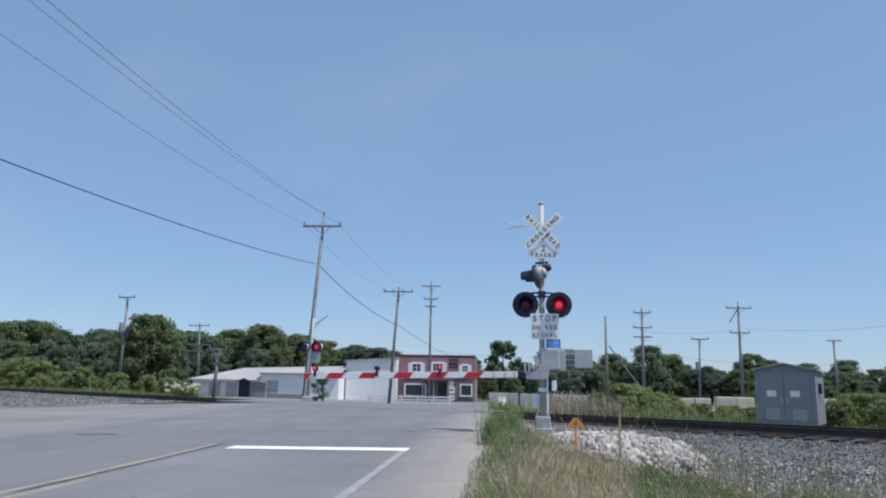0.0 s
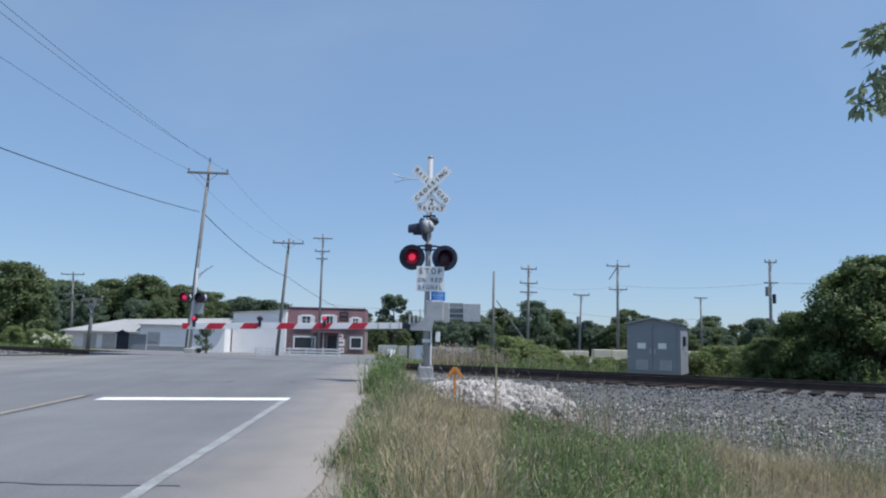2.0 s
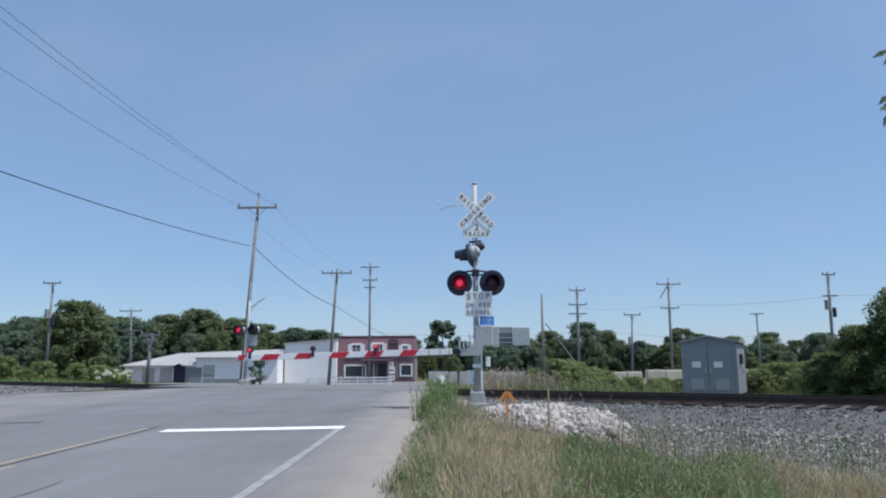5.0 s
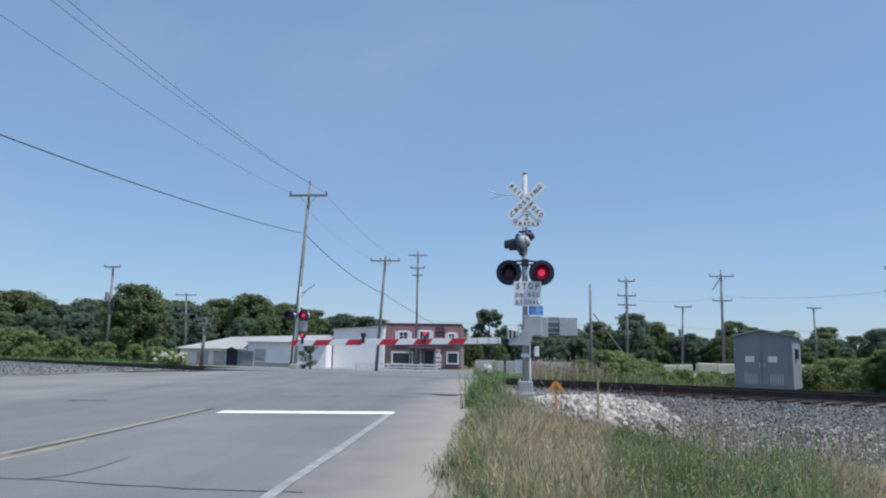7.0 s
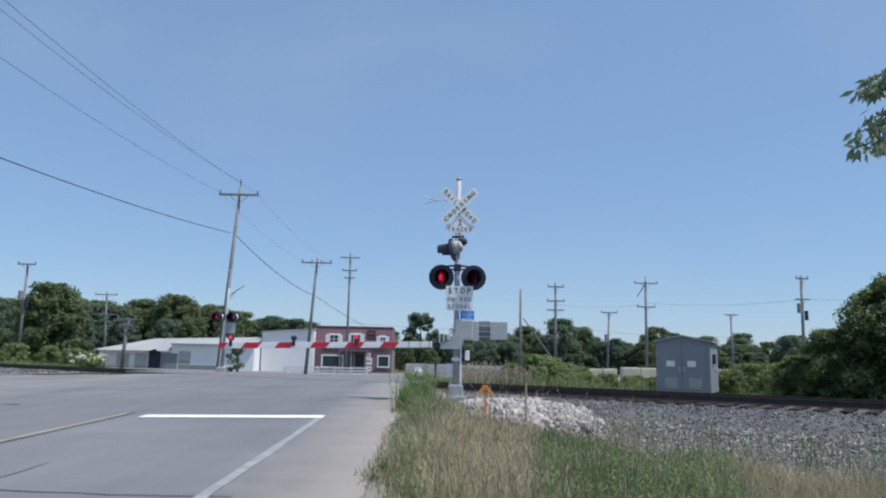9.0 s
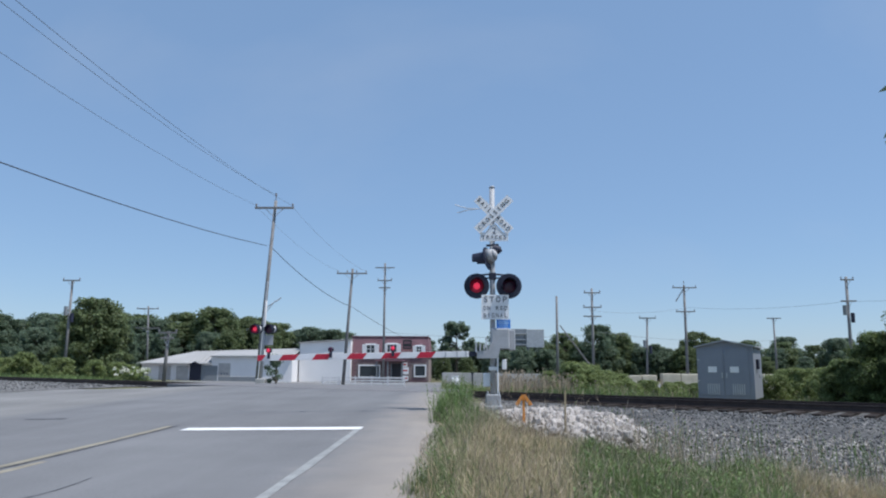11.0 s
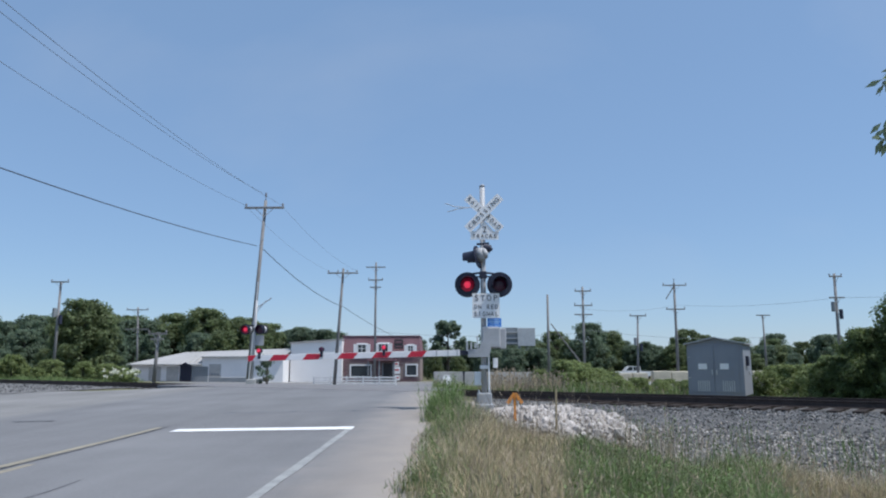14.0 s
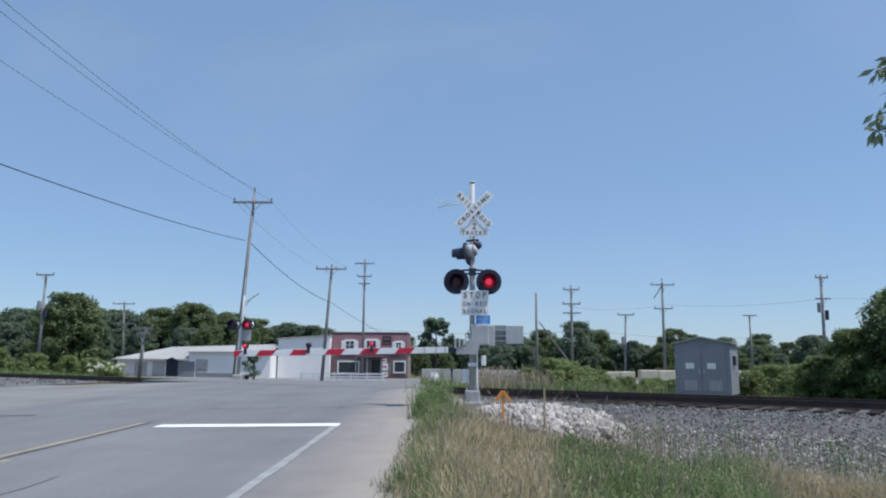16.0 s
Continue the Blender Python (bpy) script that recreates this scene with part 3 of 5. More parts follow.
# crossbuck
for ang, dy in ((-45, -0.105), (45, -0.13)):
    b = B()
    box(b, -0.54, -0.004, -0.1, 0.54, 0.004, 0.1)
    blade = part("crossbuck_blade", b, SIGN_W, signal, "white reflective crossbuck blade")
    blade.matrix_basis = pose(0.03, dy, H(4.57), 0, -ang, 0)
    if ang == 45:
        lettering("CROSSING", 0.14, INK, blade, pose(0, -0.008, 0), 0.98)
    else:
        lettering("RAIL", 0.14, INK, blade, pose(-0.3, -0.008, 0), 0.44)
        lettering("ROAD", 0.14, INK, blade, pose(0.3, -0.008, 0), 0.44)
b = B()
box(b, -0.32, -0.004, -0.1, 0.32, 0.004, 0.1)
plate = part("track_count_plate", b, SIGN_W, signal, "white plate reading 2 TRACKS")
plate.matrix_basis = pose(0.04, -0.09, H(4.06))
b = B()
vs = [b.verts.new((x, y, z)) for y in (-0.004, 0.004) for x, z in ((-0.2, 0.1), (0.2, 0.1), (0.0, 0.33))]
b.faces.new(vs[:3]), b.faces.new(vs[3:][::-1])
for i in range(3):
    b.faces.new((vs[i], vs[3 + i], vs[3 + (i + 1) % 3], vs[(i + 1) % 3]))
bmesh.ops.recalc_face_normals(b, faces=b.faces[:])
part("plate_top", b, SIGN_W, plate)
lettering("2", 0.2, INK, plate, pose(0, -0.008, 0.13))
lettering("TRACKS", 0.12, INK, plate, pose(0, -0.008, -0.02), 0.58)
# loose bent rods at the mast head
b = B()
tube(b, [(0, -0.02, H(4.72)), (-0.35, -0.03, H(4.72)), (-0.62, -0.03, H(4.74)), (-0.86, -0.03, H(4.82))], 0.009)
tube(b, [(-0.3, -0.03, H(4.72)), (-0.55, -0.05, H(4.69)), (-0.8, -0.05, H(4.62))], 0.009)
part("bent_rods", b, STEEL, signal, "thin bent pale rods")
# side lamp turned to the other road, and the bell
b = B()
cyl(b, (-0.1, -0.12, H(3.6)), (0.04, -0.2, H(3.63)), 0.17, 0.13, 20)
cyl(b, (0.04, -0.2, H(3.63)), (0.09, -0.23, H(3.64)), 0.13, 0.04, 20)
smooth(part("side_lamp_housing", b, SILVER, signal, "pale side lamp housing"))
b = B()
cyl(b, (-0.125, -0.105, H(3.55)), (-0.1, -0.115, H(3.555)), 0.265, 0.265, 28)
side = part("side_lamp_backboard", b, BLACK, signal, "round black side backboard")
b = B()
n = 16
ax = Vector((-0.92, 0.34, -0.14)).normalized()
up = Vector((0, 0, 1))
sd = ax.cross(up).normalized()
up = sd.cross(ax)
c0 = Vector((-0.13, -0.1, H(3.55)))
rows = []
for l, cut in ((0, 0), (0.3, 20)):
    rows.append([b.verts.new(c0 + ax * l + 0.17 * (math.cos(radians(a)) * sd + math.sin(radians(a)) * up)) for a in [-35 + cut + (250 - 2 * cut) * i / n for i in range(n + 1)]])
for i in range(n):
    b.faces.new((rows[0][i], rows[0][i + 1], rows[1][i + 1], rows[1][i]))
part("side_lamp_hood", b, BLACK, signal)
b = B()
cyl(b, (-0.14, -0.05, H(3.86)), (0.14, -0.05, H(3.88)), 0.025, 0.025, 8)
cyl(b, (0.02, -0.07, H(3.78)), (0.17, -0.1, H(3.74)), 0.1, 0.09, 18)
cyl(b, (0.17, -0.1, H(3.74)), (0.21, -0.11, H(3.73)), 0.06, 0.03, 12)
part("bell", b, BLACK, signal, "dark warning bell")
# flasher cross arm
b = B()
tube(b, [(-0.36, -0.02, H(3.17)), (-0.14, -0.03, H(3.2)), (0.14, -0.03, H(3.2)), (0.36, -0.02, H(3.17))], 0.022, 8)
tube(b, [(-0.3, -0.02, H(3.12)), (0.3, -0.02, H(3.12))], 0.018, 8)
box(b, -0.08, -0.08, H(3.08), 0.08, 0.08, H(3.24), 0.01)
part("cross_arm", b, BLACK, signal)
lamp_head("left_lamp", signal, -0.36, -0.1, H(2.93), False)
lamp_head("right_lamp", signal, 0.365, -0.1, H(2.93), True)
# plates
b = B()
box(b, -0.305, -0.004, -0.275, 0.305, 0.004, 0.275)
stop = part("stop_plate", b, SIGN_W, signal, "white plate reading STOP ON RED SIGNAL")
stop.matrix_basis = pose(0.05, -0.14, H(2.455))
lettering("STOP", 0.185, INK, stop, pose(0, -0.008, 0.165), 0.56)
lettering("ON RED", 0.135, INK, stop, pose(0, -0.008, -0.03), 0.56)
lettering("SIGNAL", 0.135, INK, stop, pose(0, -0.008, -0.19), 0.56)
b = B()
box(b, -0.155, -0.004, -0.1, 0.155, 0.004, 0.1)
blue = part("blue_plate", b, SIGN_B, signal, "small blue notice plate with pale bars")
blue.matrix_basis = pose(0.235, -0.09, H(2.08))
for i, (w, h) in enumerate(((0.11, 0.012), (0.125, 0.02), (0.1, 0.012), (0.115, 0.012))):
    b = B()
    box(b, -w, -0.002, -h, w, 0.002, h)
    part("bar", b, mat("pale_blue_print", (0.3, 0.5, 0.8), 0.6, 0.05, 3, 30, 0.0), blue).matrix_basis = pose(0, -0.007, 0.065 - 0.045 * i)
# gate machine
b = B()
box(b, -0.05, -0.23, H(1.52), 0.36, 0.2, H(1.98), 0.03)
part("gate_machine", b, SILVER, signal, "grey gate machine cabinet")
b = B()
vs = [(-0.36, 1.32), (0.1, 1.32), (0.14, 1.5), (0.14, 1.66), (-0.05, 1.66), (-0.12, 1.5), (-0.36, 1.48)]
lo = [b.verts.new((x, -0.28, H(z))) for x, z in vs]
hi = [b.verts.new((x, -0.235, H(z))) for x, z in vs]
b.faces.new(lo), b.faces.new(hi[::-1])
for i in range(len(vs)):
    b.faces.new((lo[i], hi[i], hi[(i + 1) % len(vs)], lo[(i + 1) % len(vs)]))
bmesh.ops.recalc_face_normals(b, faces=b.faces[:])
part("arm_bracket", b, SILVER, signal, "grey arm bracket")
b = B()
box(b, 0.36, -0.02, H(1.5), 0.5, 0.2, H(1.96), 0.02)
part("side_cabinet", b, SILVER, signal)
b = B()
for i in range(3):
    box(b, -0.4 + 0.09 * i, -0.3, H(1.45) + 0.03 * i, -0.36 + 0.09 * i, -0.24, H(1.66) - 0.02 * i, 0.005, None)
cyl(b, (-0.14, -0.26, H(1.5)), (-0.16, -0.26, H(1.78)), 0.014, 0.014, 6)
part("counterweight_arm", b, STEEL, signal)
b = B()
box(b, 0.2, -0.06, H(1.08), 0.3, 0.06, H(1.3), 0.01)
cyl(b, (0.1, -0.1, H(0.4)), (0.1, -0.1, H(1.35)), 0.02, 0.02, 8)
box(b, -0.22, 0.02, H(0.7), -0.02, 0.12, H(1.0), 0.02)
box(b, -0.09, -0.09, H(1.06), 0.09, 0.09, H(1.14), 0.01)
part("junction_box", b, SIGN_W, signal, "small pale junction box")
# gate arm in tape lengths
arm = B()
box(arm, -5.19, -0.305, H(1.355), -0.54, -0.275, H(1.485), 0.004)
arm_ob = part("gate_arm", arm, GATE_W, signal, "white gate arm with slanting red tape")
ROOT = Matrix.Translation((-0.2, 0, H(1.42)))
arm_ob.matrix_basis = ROOT @ pose(0, 0, 0, 0, -1.35, 0) @ ROOT.inverted()
reds = [(-5.188, -5.0), (-4.72, -4.27), (-3.99, -3.54), (-3.23, -2.77), (-2.47, -2.02), (-1.70, -1.26)]
for x0, x1 in reds:
    b = B()
    sl = 0.1
    q = [(x0, 1.357), (x1 - sl, 1.357), (x1, 1.483), (x0 + (sl if x0 > -5 else 0), 1.483)]
    lo = [b.verts.new((x, -0.311, H(z))) for x, z in q]
    hi = [b.verts.new((x, -0.3055, H(z))) for x, z in q]
    b.faces.new(lo), b.faces.new(hi[::-1])
    for i in range(4):
        b.faces.new((lo[i], hi[i], hi[(i + 1) % 4], lo[(i + 1) % 4]))
    bmesh.ops.recalc_face_normals(b, faces=b.faces[:])
    part("red_tape", b, RED, arm_ob, "slanting red reflective tape")

b = B()
box(b, -0.62, -0.273, H(1.37), -0.15, -0.235, H(1.47), 0.006)
part("arm_socket", b, BLACK, arm_ob, "dark steel socket of the arm")
for x in (-1.05, -0.8, -0.6):
    b = B()
    box(b, x - 0.012, -0.312, H(1.36), x + 0.012, -0.306, H(1.48))
    part("clamp", b, STEEL, arm_ob)


def gate_lamp(x, lit):
    b = B()
    box(b, x - 0.03, -0.33, H(1.4), x + 0.03, -0.27, H(1.53), 0.01)
    cyl(b, (x, -0.26, H(1.575)), (x, -0.2, H(1.575)), 0.056, 0.05, 16)
    bod = part("arm_lamp", b, BLACK, arm_ob, "small round arm lamp")
    d = lens_disc(bod, 0.052, -1)
    d.matrix_basis = pose(x, -0.36, H(1.575), 0, 0, 0 if lit else 180)


gate_lamp(-4.94, True)
gate_lamp(-3.57, False)
gate_lamp(-2.2, True)

# far signal on the other side of the track
FX, FY = -10.65, 38.3
FZ = land_z(FX, FY)
far = thing("crossing_signal", pose(FX, FY, FZ), "far crossing mast with red flashers beside a utility pole", "crossing signal")
b = B()
cyl(b, (0, 0, 0.2), (0.1, 0, 4.6 - FZ), 0.07, 0.065, 14)
smooth(part("mast", b, SILVER, far))
b = B()
box(b, -0.26, -0.26, -0.1, 0.26, 0.26, 0.3, 0.04)
part("base", b, CONC, far, "pale concrete base")
b = B()
tube(b, [(-0.4, 0, 3.26 - FZ), (0.5, 0, 3.26 - FZ)], 0.03, 8)
part("cross_arm", b, BLACK, far)
lamp_head("left_lamp", far, -0.42, -0.1, 3.05 - FZ, False, r_back=0.28, r_lens=0.2)
lamp_head("right_lamp", far, 0.36, -0.1, 3.05 - FZ, True, r_back=0.28, r_lens=0.2)
for x in (-0.36, 0.4):
    b = B()
    cyl(b, (x + 0.1, 0.02, 3.05 - FZ), (x + 0.1, 0.06, 3.05 - FZ), 0.25, 0.25, 20)
    rear = part("rear_lamp", b, BLACK, far, "black backboard of a lamp facing away")
    b = B()
    cyl(b, (x + 0.1, -0.1, 3.05 - FZ), (x + 0.1, 0.018, 3.05 - FZ), 0.11, 0.2, 18)
    part("lamp_case", b, STEEL, rear, "pale rounded lamp case")
b = B()
box(b, 0.02, 0.02, 2.2 - FZ, 0.56, 0.03, 2.75 - FZ)
part("plate_back", b, SILVER, far, "bare metal back of a plate")
b = B()
tube(b, [(0.1, 0, 3.95 - FZ), (0.6, 0, 4.6 - FZ)], 0.02, 6)
tube(b, [(0.1, 0, 4.2 - FZ), (0.9, 0, 4.75 - FZ)], 0.03, 6)
part("blade_edge", b, STEEL, far)

# ---- small markers by the track ----
AZ = pile_z(1.04, 12.0) - 0.08
marker = thing("arrow_marker", pose(1.04, 12.0, AZ), "orange arrow marker on a short stake among rocks", "marker")
b = B()
box(b, -0.02, -0.011, -0.2, 0.02, 0.011, 0.675 - AZ, 0.003)
part("stake", b, ORANGE, marker)
for sg in (-1, 1):
    b = B()
    box(b, -0.027, -0.009, -0.1, 0.027, 0.009, 0.1, 0.003)
    part("arrow_wing", b, ORANGE, marker).matrix_basis = pose(sg * 0.062, -0.016, 0.605 - AZ, 0, -sg * 36, 0)
b = B()
box(b, -0.014, -0.01, -0.05, 0.014, 0.01, 0.84, 0.003)
st = part("survey_stake", b, mat("pale_lath", (0.42, 0.33, 0.2), 0.8, 0.15, 5, 40, 0.1))
st.matrix_basis = pose(1.61, 11.3, land_z(1.61, 11.3) - 0.02, 0, 1, 0)
tagged(st, "thin weathered wooden lath stake standing in grass", "stake")

# ---- equipment hut ----
hut = thing("equipment_hut", pose(9.92, 30.4, -0.12, 0, 0, -29), "grey-blue sheet metal signal hut with double doors", "hut")
HW, HD, HH = 2.2, 2.5, 2.1
b = B()
box(b, 0, 0, 0, HW, HD, HH, 0.012)
body = part("body", b, HUTM, hut)
b = B()
prof = [(-0.09, HH - 0.02), (HW / 2, HH + 0.24), (HW + 0.12, HH - 0.02), (HW + 0.12, HH + 0.03), (HW / 2, HH + 0.29), (-0.09, HH + 0.03)]
lo = [b.verts.new((x, -0.14, z)) for x, z in prof]
hi = [b.verts.new((x, HD + 0.1, z)) for x, z in prof]
b.faces.new(lo), b.faces.new(hi[::-1])
for i in range(6):
    b.faces.new((lo[i], hi[i], hi[(i + 1) % 6], lo[(i + 1) % 6]))
bmesh.ops.recalc_face_normals(b, faces=b.faces[:])
part("roof", b, HUTROOF, hut, "pale low gabled metal roof")
b = B()
vs = [b.verts.new(p) for p in ((0, 0.01, HH), (HW, 0.01, HH), (HW / 2, 0.01, HH + 0.23))]
b.faces.new(vs)
part("gable", b, HUTM, hut)
for k in range(2):
    x0 = 0.12 + k * 0.97
    b = B()
    box(b, x0, -0.025, 0.12, x0 + 0.93, -0.002, HH - 0.1, 0.006)
    d = part("door", b, HUTM, hut, "flat grey-blue metal door")
    b = B()
    box(b, x0 + (0.32 if k == 0 else 0.2), -0.032, 1.06, x0 + (0.66 if k == 0 else 0.54), -0.027, 1.3)
    part("door_notice", b, SIGN_W, d, "white blank notice")
    for i in range(6):
        b = B()
        box(b, x0 + 0.27 + 0.085 * i, -0.034, 0.17, x0 + 0.31 + 0.085 * i, -0.027, 0.6)
        part("louvre", b, STEEL, d, "pale ventilation slat")
    b = B()
    box(b, x0 + (0.84 if k == 0 else 0.05), -0.06, 0.85, x0 + (0.88 if k == 0 else 0.09), -0.026, 1.05, 0.004)
    part("door_handle", b, STEEL, d)
b = B()
box(b, HW + 0.002, 0.7, 1.2, HW + 0.1, 1.15, 1.6, 0.01)
part("vent_box", b, BLACK, hut, "dark side vent")
for q in ((HW + 0.002, 1.6, 0.85, HW + 0.04, 1.8, 1.0), (0.02, -0.04, 1.55, 0.11, -0.026, 1.59), (0.02, -0.04, 0.7, 0.11, -0.026, 0.74)):
    b = B()
    box(b, *q, 0.003)
    part("hinge" if q[1] < 0 else "meter_box", b, STEEL, hut)


# ---- utility poles ----
def pole(x, y, top, bx, arms, r=0.15, label="weathered grey wooden utility pole with crossarm", extra=None, turn=0):
    """arms: (height below the top, half length, number of insulators)."""
    z0 = land_z(bx, y)
    p = thing("utility_pole", pose(bx, y, z0), label, "utility pole", "utility poles")
    h = top - z0
    b = B()
    cyl(b, (0, 0, -0.3), (x - bx, 0, h), r, r * 0.68, 14)
    smooth(part("shaft", b, CREO, p))
    for down, half, k in arms:
        cx = (x - bx) * (1 - down / h)
        b = B()
        box(b, -half, -0.06, -0.065, half, 0.06, 0.065, 0.01)
        a = part("crossarm", b, CREO, p)
        a.matrix_basis = pose(cx, -r - 0.02, h - down, 0, 0, turn)
        b = B()
        for s in (-1, 1):
            cyl(b, (s * half * 0.45, 0.0, -0.06), (0, 0.02, -0.6), 0.022, 0.022, 6)
        part("brace", b, STEEL, a)
        for i in range(k):
            b = B()
            xx = -half * 0.93 + 2 * half * 0.93 * i / max(1, k - 1)
            cyl(b, (xx, 0, 0.06), (xx, 0, 0.16), 0.03, 0.03, 8)
            cyl(b, (xx, 0, 0.14), (xx, 0, 0.27), 0.075, 0.05, 10)
            part("insulator", b, PORC, a)
    if extra:
        extra(p, h, x - bx)
    return p


def stub_top(p, h, lean):
    b = B()
    cyl(b, (lean, 0, h), (lean, 0, h + 0.35), 0.03, 0.03, 8)
    cyl(b, (lean, 0, h + 0.3), (lean, 0, h + 0.5), 0.07, 0.05, 10)
    part("top_insulator", b, PORC, p)


def conduit(p, h, lean):
    stub_top(p, h, lean)
    b = B()
    cyl(b, (0.1, -0.16, 0.1), (lean * 0.55 + 0.05, -0.13, h * 0.55), 0.05, 0.05, 8)
    part("conduit", b, STEEL, p, "pale riser conduit")


def transformer(p, h, lean):
    b = B()
    cyl(b, (lean * 0.75 - 0.35, -0.1, h - 3.6), (lean * 0.75 - 0.35, -0.1, h - 2.7), 0.19, 0.19, 16)
    part("transformer", b, GREYP, p, "grey can transformer")
    b = B()
    cyl(b, (lean * 0.75 + 0.32, -0.1, h - 4.3), (lean * 0.75 + 0.32, -0.1, h - 3.4), 0.17, 0.17, 14)
    part("cutout", b, BLACK, p)


def guy(p, h, lean):
    b = B()
    tube(b, [(-1.0, -0.1, h - 1.9), (lean, -0.1, h - 0.3)], 0.06, 6)
    part("slanting_brace", b, CREO, p)
    stub_top(p, h, lean)


def prop(p, h, lean):
    b = B()
    cyl(b, (0.3, -0.3, 1.3), (-3.6, -0.3, 6.6), 0.09, 0.06, 8)
    part("leaning_prop", b, CREO, p, "pale leaning prop")


pole(-11.8, 44.0, 11.5, -12.5, [(0.5, 1.25, 2)], 0.14, "tall leaning wooden utility pole beside the far signal", conduit)
pole(-9.97, 64.9, 9.95, -10.6, [(0.45, 1.4, 4)], 0.16)
pole(-9.35, 87.2, 13.7, -9.35, [(0.6, 1.2, 0), (2.2, 0.9, 2), (3.1, 0.7, 0)], 0.16, "tall wooden pole in front of the brick shop")
pole(8.75, 64.7, 7.45, 8.72, [], 0.14, "bare wooden pole without crossarm")
pole(14.6, 79.0, 9.7, 14.55, [(0.5, 0.9, 2), (2.1, 1.0, 2), (3.1, 1.0, 0)], 0.17, extra=prop)
pole(22.6, 86.7, 7.0, 22.3, [(0.05, 1.0, 2)], 0.15, "pale wooden pole with one small crossarm", transformer)
pole(26.2, 83.5, 10.6, 26.15, [(0.3, 1.4, 3), (3.1, 1.1, 2)], 0.18, extra=guy)
pole(40.75, 93.7, 7.5, 40.8, [(0.05, 0.9, 0)], 0.14)
pole(36.25, 67.2, 9.6, 36.1, [(0.3, 0.6, 2), (2.3, 0.7, 0)], 0.17, extra=transformer)
pole(-39.75, 71.4, 9.6, -39.8, [(0.05, 0.9, 2)], 0.16, "leaning wooden pole with a transformer by the trees", transformer)
pole(-45.5, 102.5, 9.5, -45.0, [(0.4, 1.6, 2), (3.2, 1.7, 0)], 0.16)
pole(-22.1, 53.6, 3.6, -22.25, [(0.1, 0.7, 2), (0.5, 0.5, 0)], 0.15, "short stub pole with small crossarm", )


def wire(name, a, c, sag, r, material, label, n=28):
    a, c = Vector(a), Vector(c)
    b = B()
    pts = []
    for i in range(n + 1):
        k = i / n
        p = a.lerp(c, k)
        p.z -= 4 * sag * k * (1 - k)
        pts.append(p)
    tube(b, pts, r, 5)
    return tagged(part(name, b, material), label, "overhead wire", "overhead wires")


BY, BZ = -9.0, 11.6
pole(-16.0, BY - 0.1, 8.2, -16.0, [], 0.15, "plain wooden telephone pole beside the road")
pole(-12.6, BY, 11.9, -12.6, [(0.5, 1.25, 2)], 0.17, "tall wooden utility pole beside the road", stub_top)
wire("overhead_wire", (-13.1, 43.8, 11.2), (-13.8, BY, 11.4), 1.2, 0.009, WIRE, "thin grey power line over the roadside")
wire("overhead_wire", (-11.95, 43.9, 11.95), (-12.6, BY, 12.0), 1.3, 0.009, WIRE, "thin grey power line over the roadside")
wire("overhead_wire", (-10.8, 43.8, 11.2), (-11.4, BY, 11.4), 1.2, 0.009, WIRE, "thin grey power line over the roadside")
wire("overhead_cable", (-12.2, 43.8, 8.55), (-16.0, BY, 7.6), 1.0, 0.02, CABLE, "sagging black telephone cable along the road")
wire("overhead_cable", (-12.15, 44.2, 8.65), (-9.9, 64.7, 6.4), 0.5, 0.024, CABLE, "sagging black telephone cable to the next pole")
wire("overhead_cable", (-9.9, 65.1, 6.4), (-4.2, 93, 3.6), 0.4, 0.02, CABLE, "black service cable to the brick shop")
wire("overhead_wire", (-13.1, 44.2, 11.2), (-11.2, 64.7, 9.7), 0.5, 0.008, WIRE, "thin grey power line to the next pole")
wire("overhead_wire", (-10.8, 44.2, 11.2), (-8.7, 64.7, 9.7), 0.5, 0.008, WIRE, "thin grey power line to the next pole")
wire("overhead_wire", (-9.4, 87.2, 5.2), (15.1, 79, 4.6), 0.5, 0.014, WIRE, "thin grey line between distant poles")
wire("overhead_wire", (14.9, 79, 7.2), (26.6, 83.5, 8.0), 0.4, 0.012, WIRE, "thin grey line between distant poles")
wire("overhead_wire", (26.6, 83.5, 8.0), (36.3, 67.2, 7.3), 0.4, 0.012, WIRE, "thin grey line between distant poles")
wire("overhead_wire", (36.3, 67.2, 7.3), (70, 40, 7.5), 0.6, 0.012, WIRE, "thin grey line between distant poles")
wire("overhead_wire", (15.1, 79, 4.9), (40.8, 93.7, 4.6), 0.5, 0.014, WIRE, "thin grey line between distant poles")

# ---- brick shop ----
BYF = 93.0
GZ = road_z(-9, BYF) - 0.03
shop = thing("brick_shop", pose(-0.25, BYF, -0.08), "two-storey maroon brick shop with white-framed windows", "building")
b = B()
box(b, -14.05, 0, GZ - 0.2, -3.85, 9, 2.35)
part("wall", b, MORTAR, shop, "maroon brick front wall")
b = B()
vs = [(-14.15, -0.05, 2.3), (-3.7, -0.05, 2.3), (-4.0, 0.75, 4.95), (-13.95, 0.75, 4.95)]
lo = [b.verts.new(p) for p in vs]
hi = [b.verts.new((x, 9, z)) for x, y, z in vs]
for f in ((lo[0], lo[1], lo[2], lo[3]), (hi[3], hi[2], hi[1], hi[0]), (lo[1], hi[1], hi[2], lo[2]), (hi[0], lo[0], lo[3], hi[3]), (lo[3], lo[2], hi[2], hi[3])):
    b.faces.new(f)
bmesh.ops.recalc_face_normals(b, faces=b.faces[:])
part("mansard_roof", b, SHINGLE, shop, "steep maroon shingled upper storey")
b = B()
box(b, -14.1, 0.6, 4.93, -3.9, 9.1, 5.03, 0.02)
part("roof_cap", b, SHINGLE, shop)
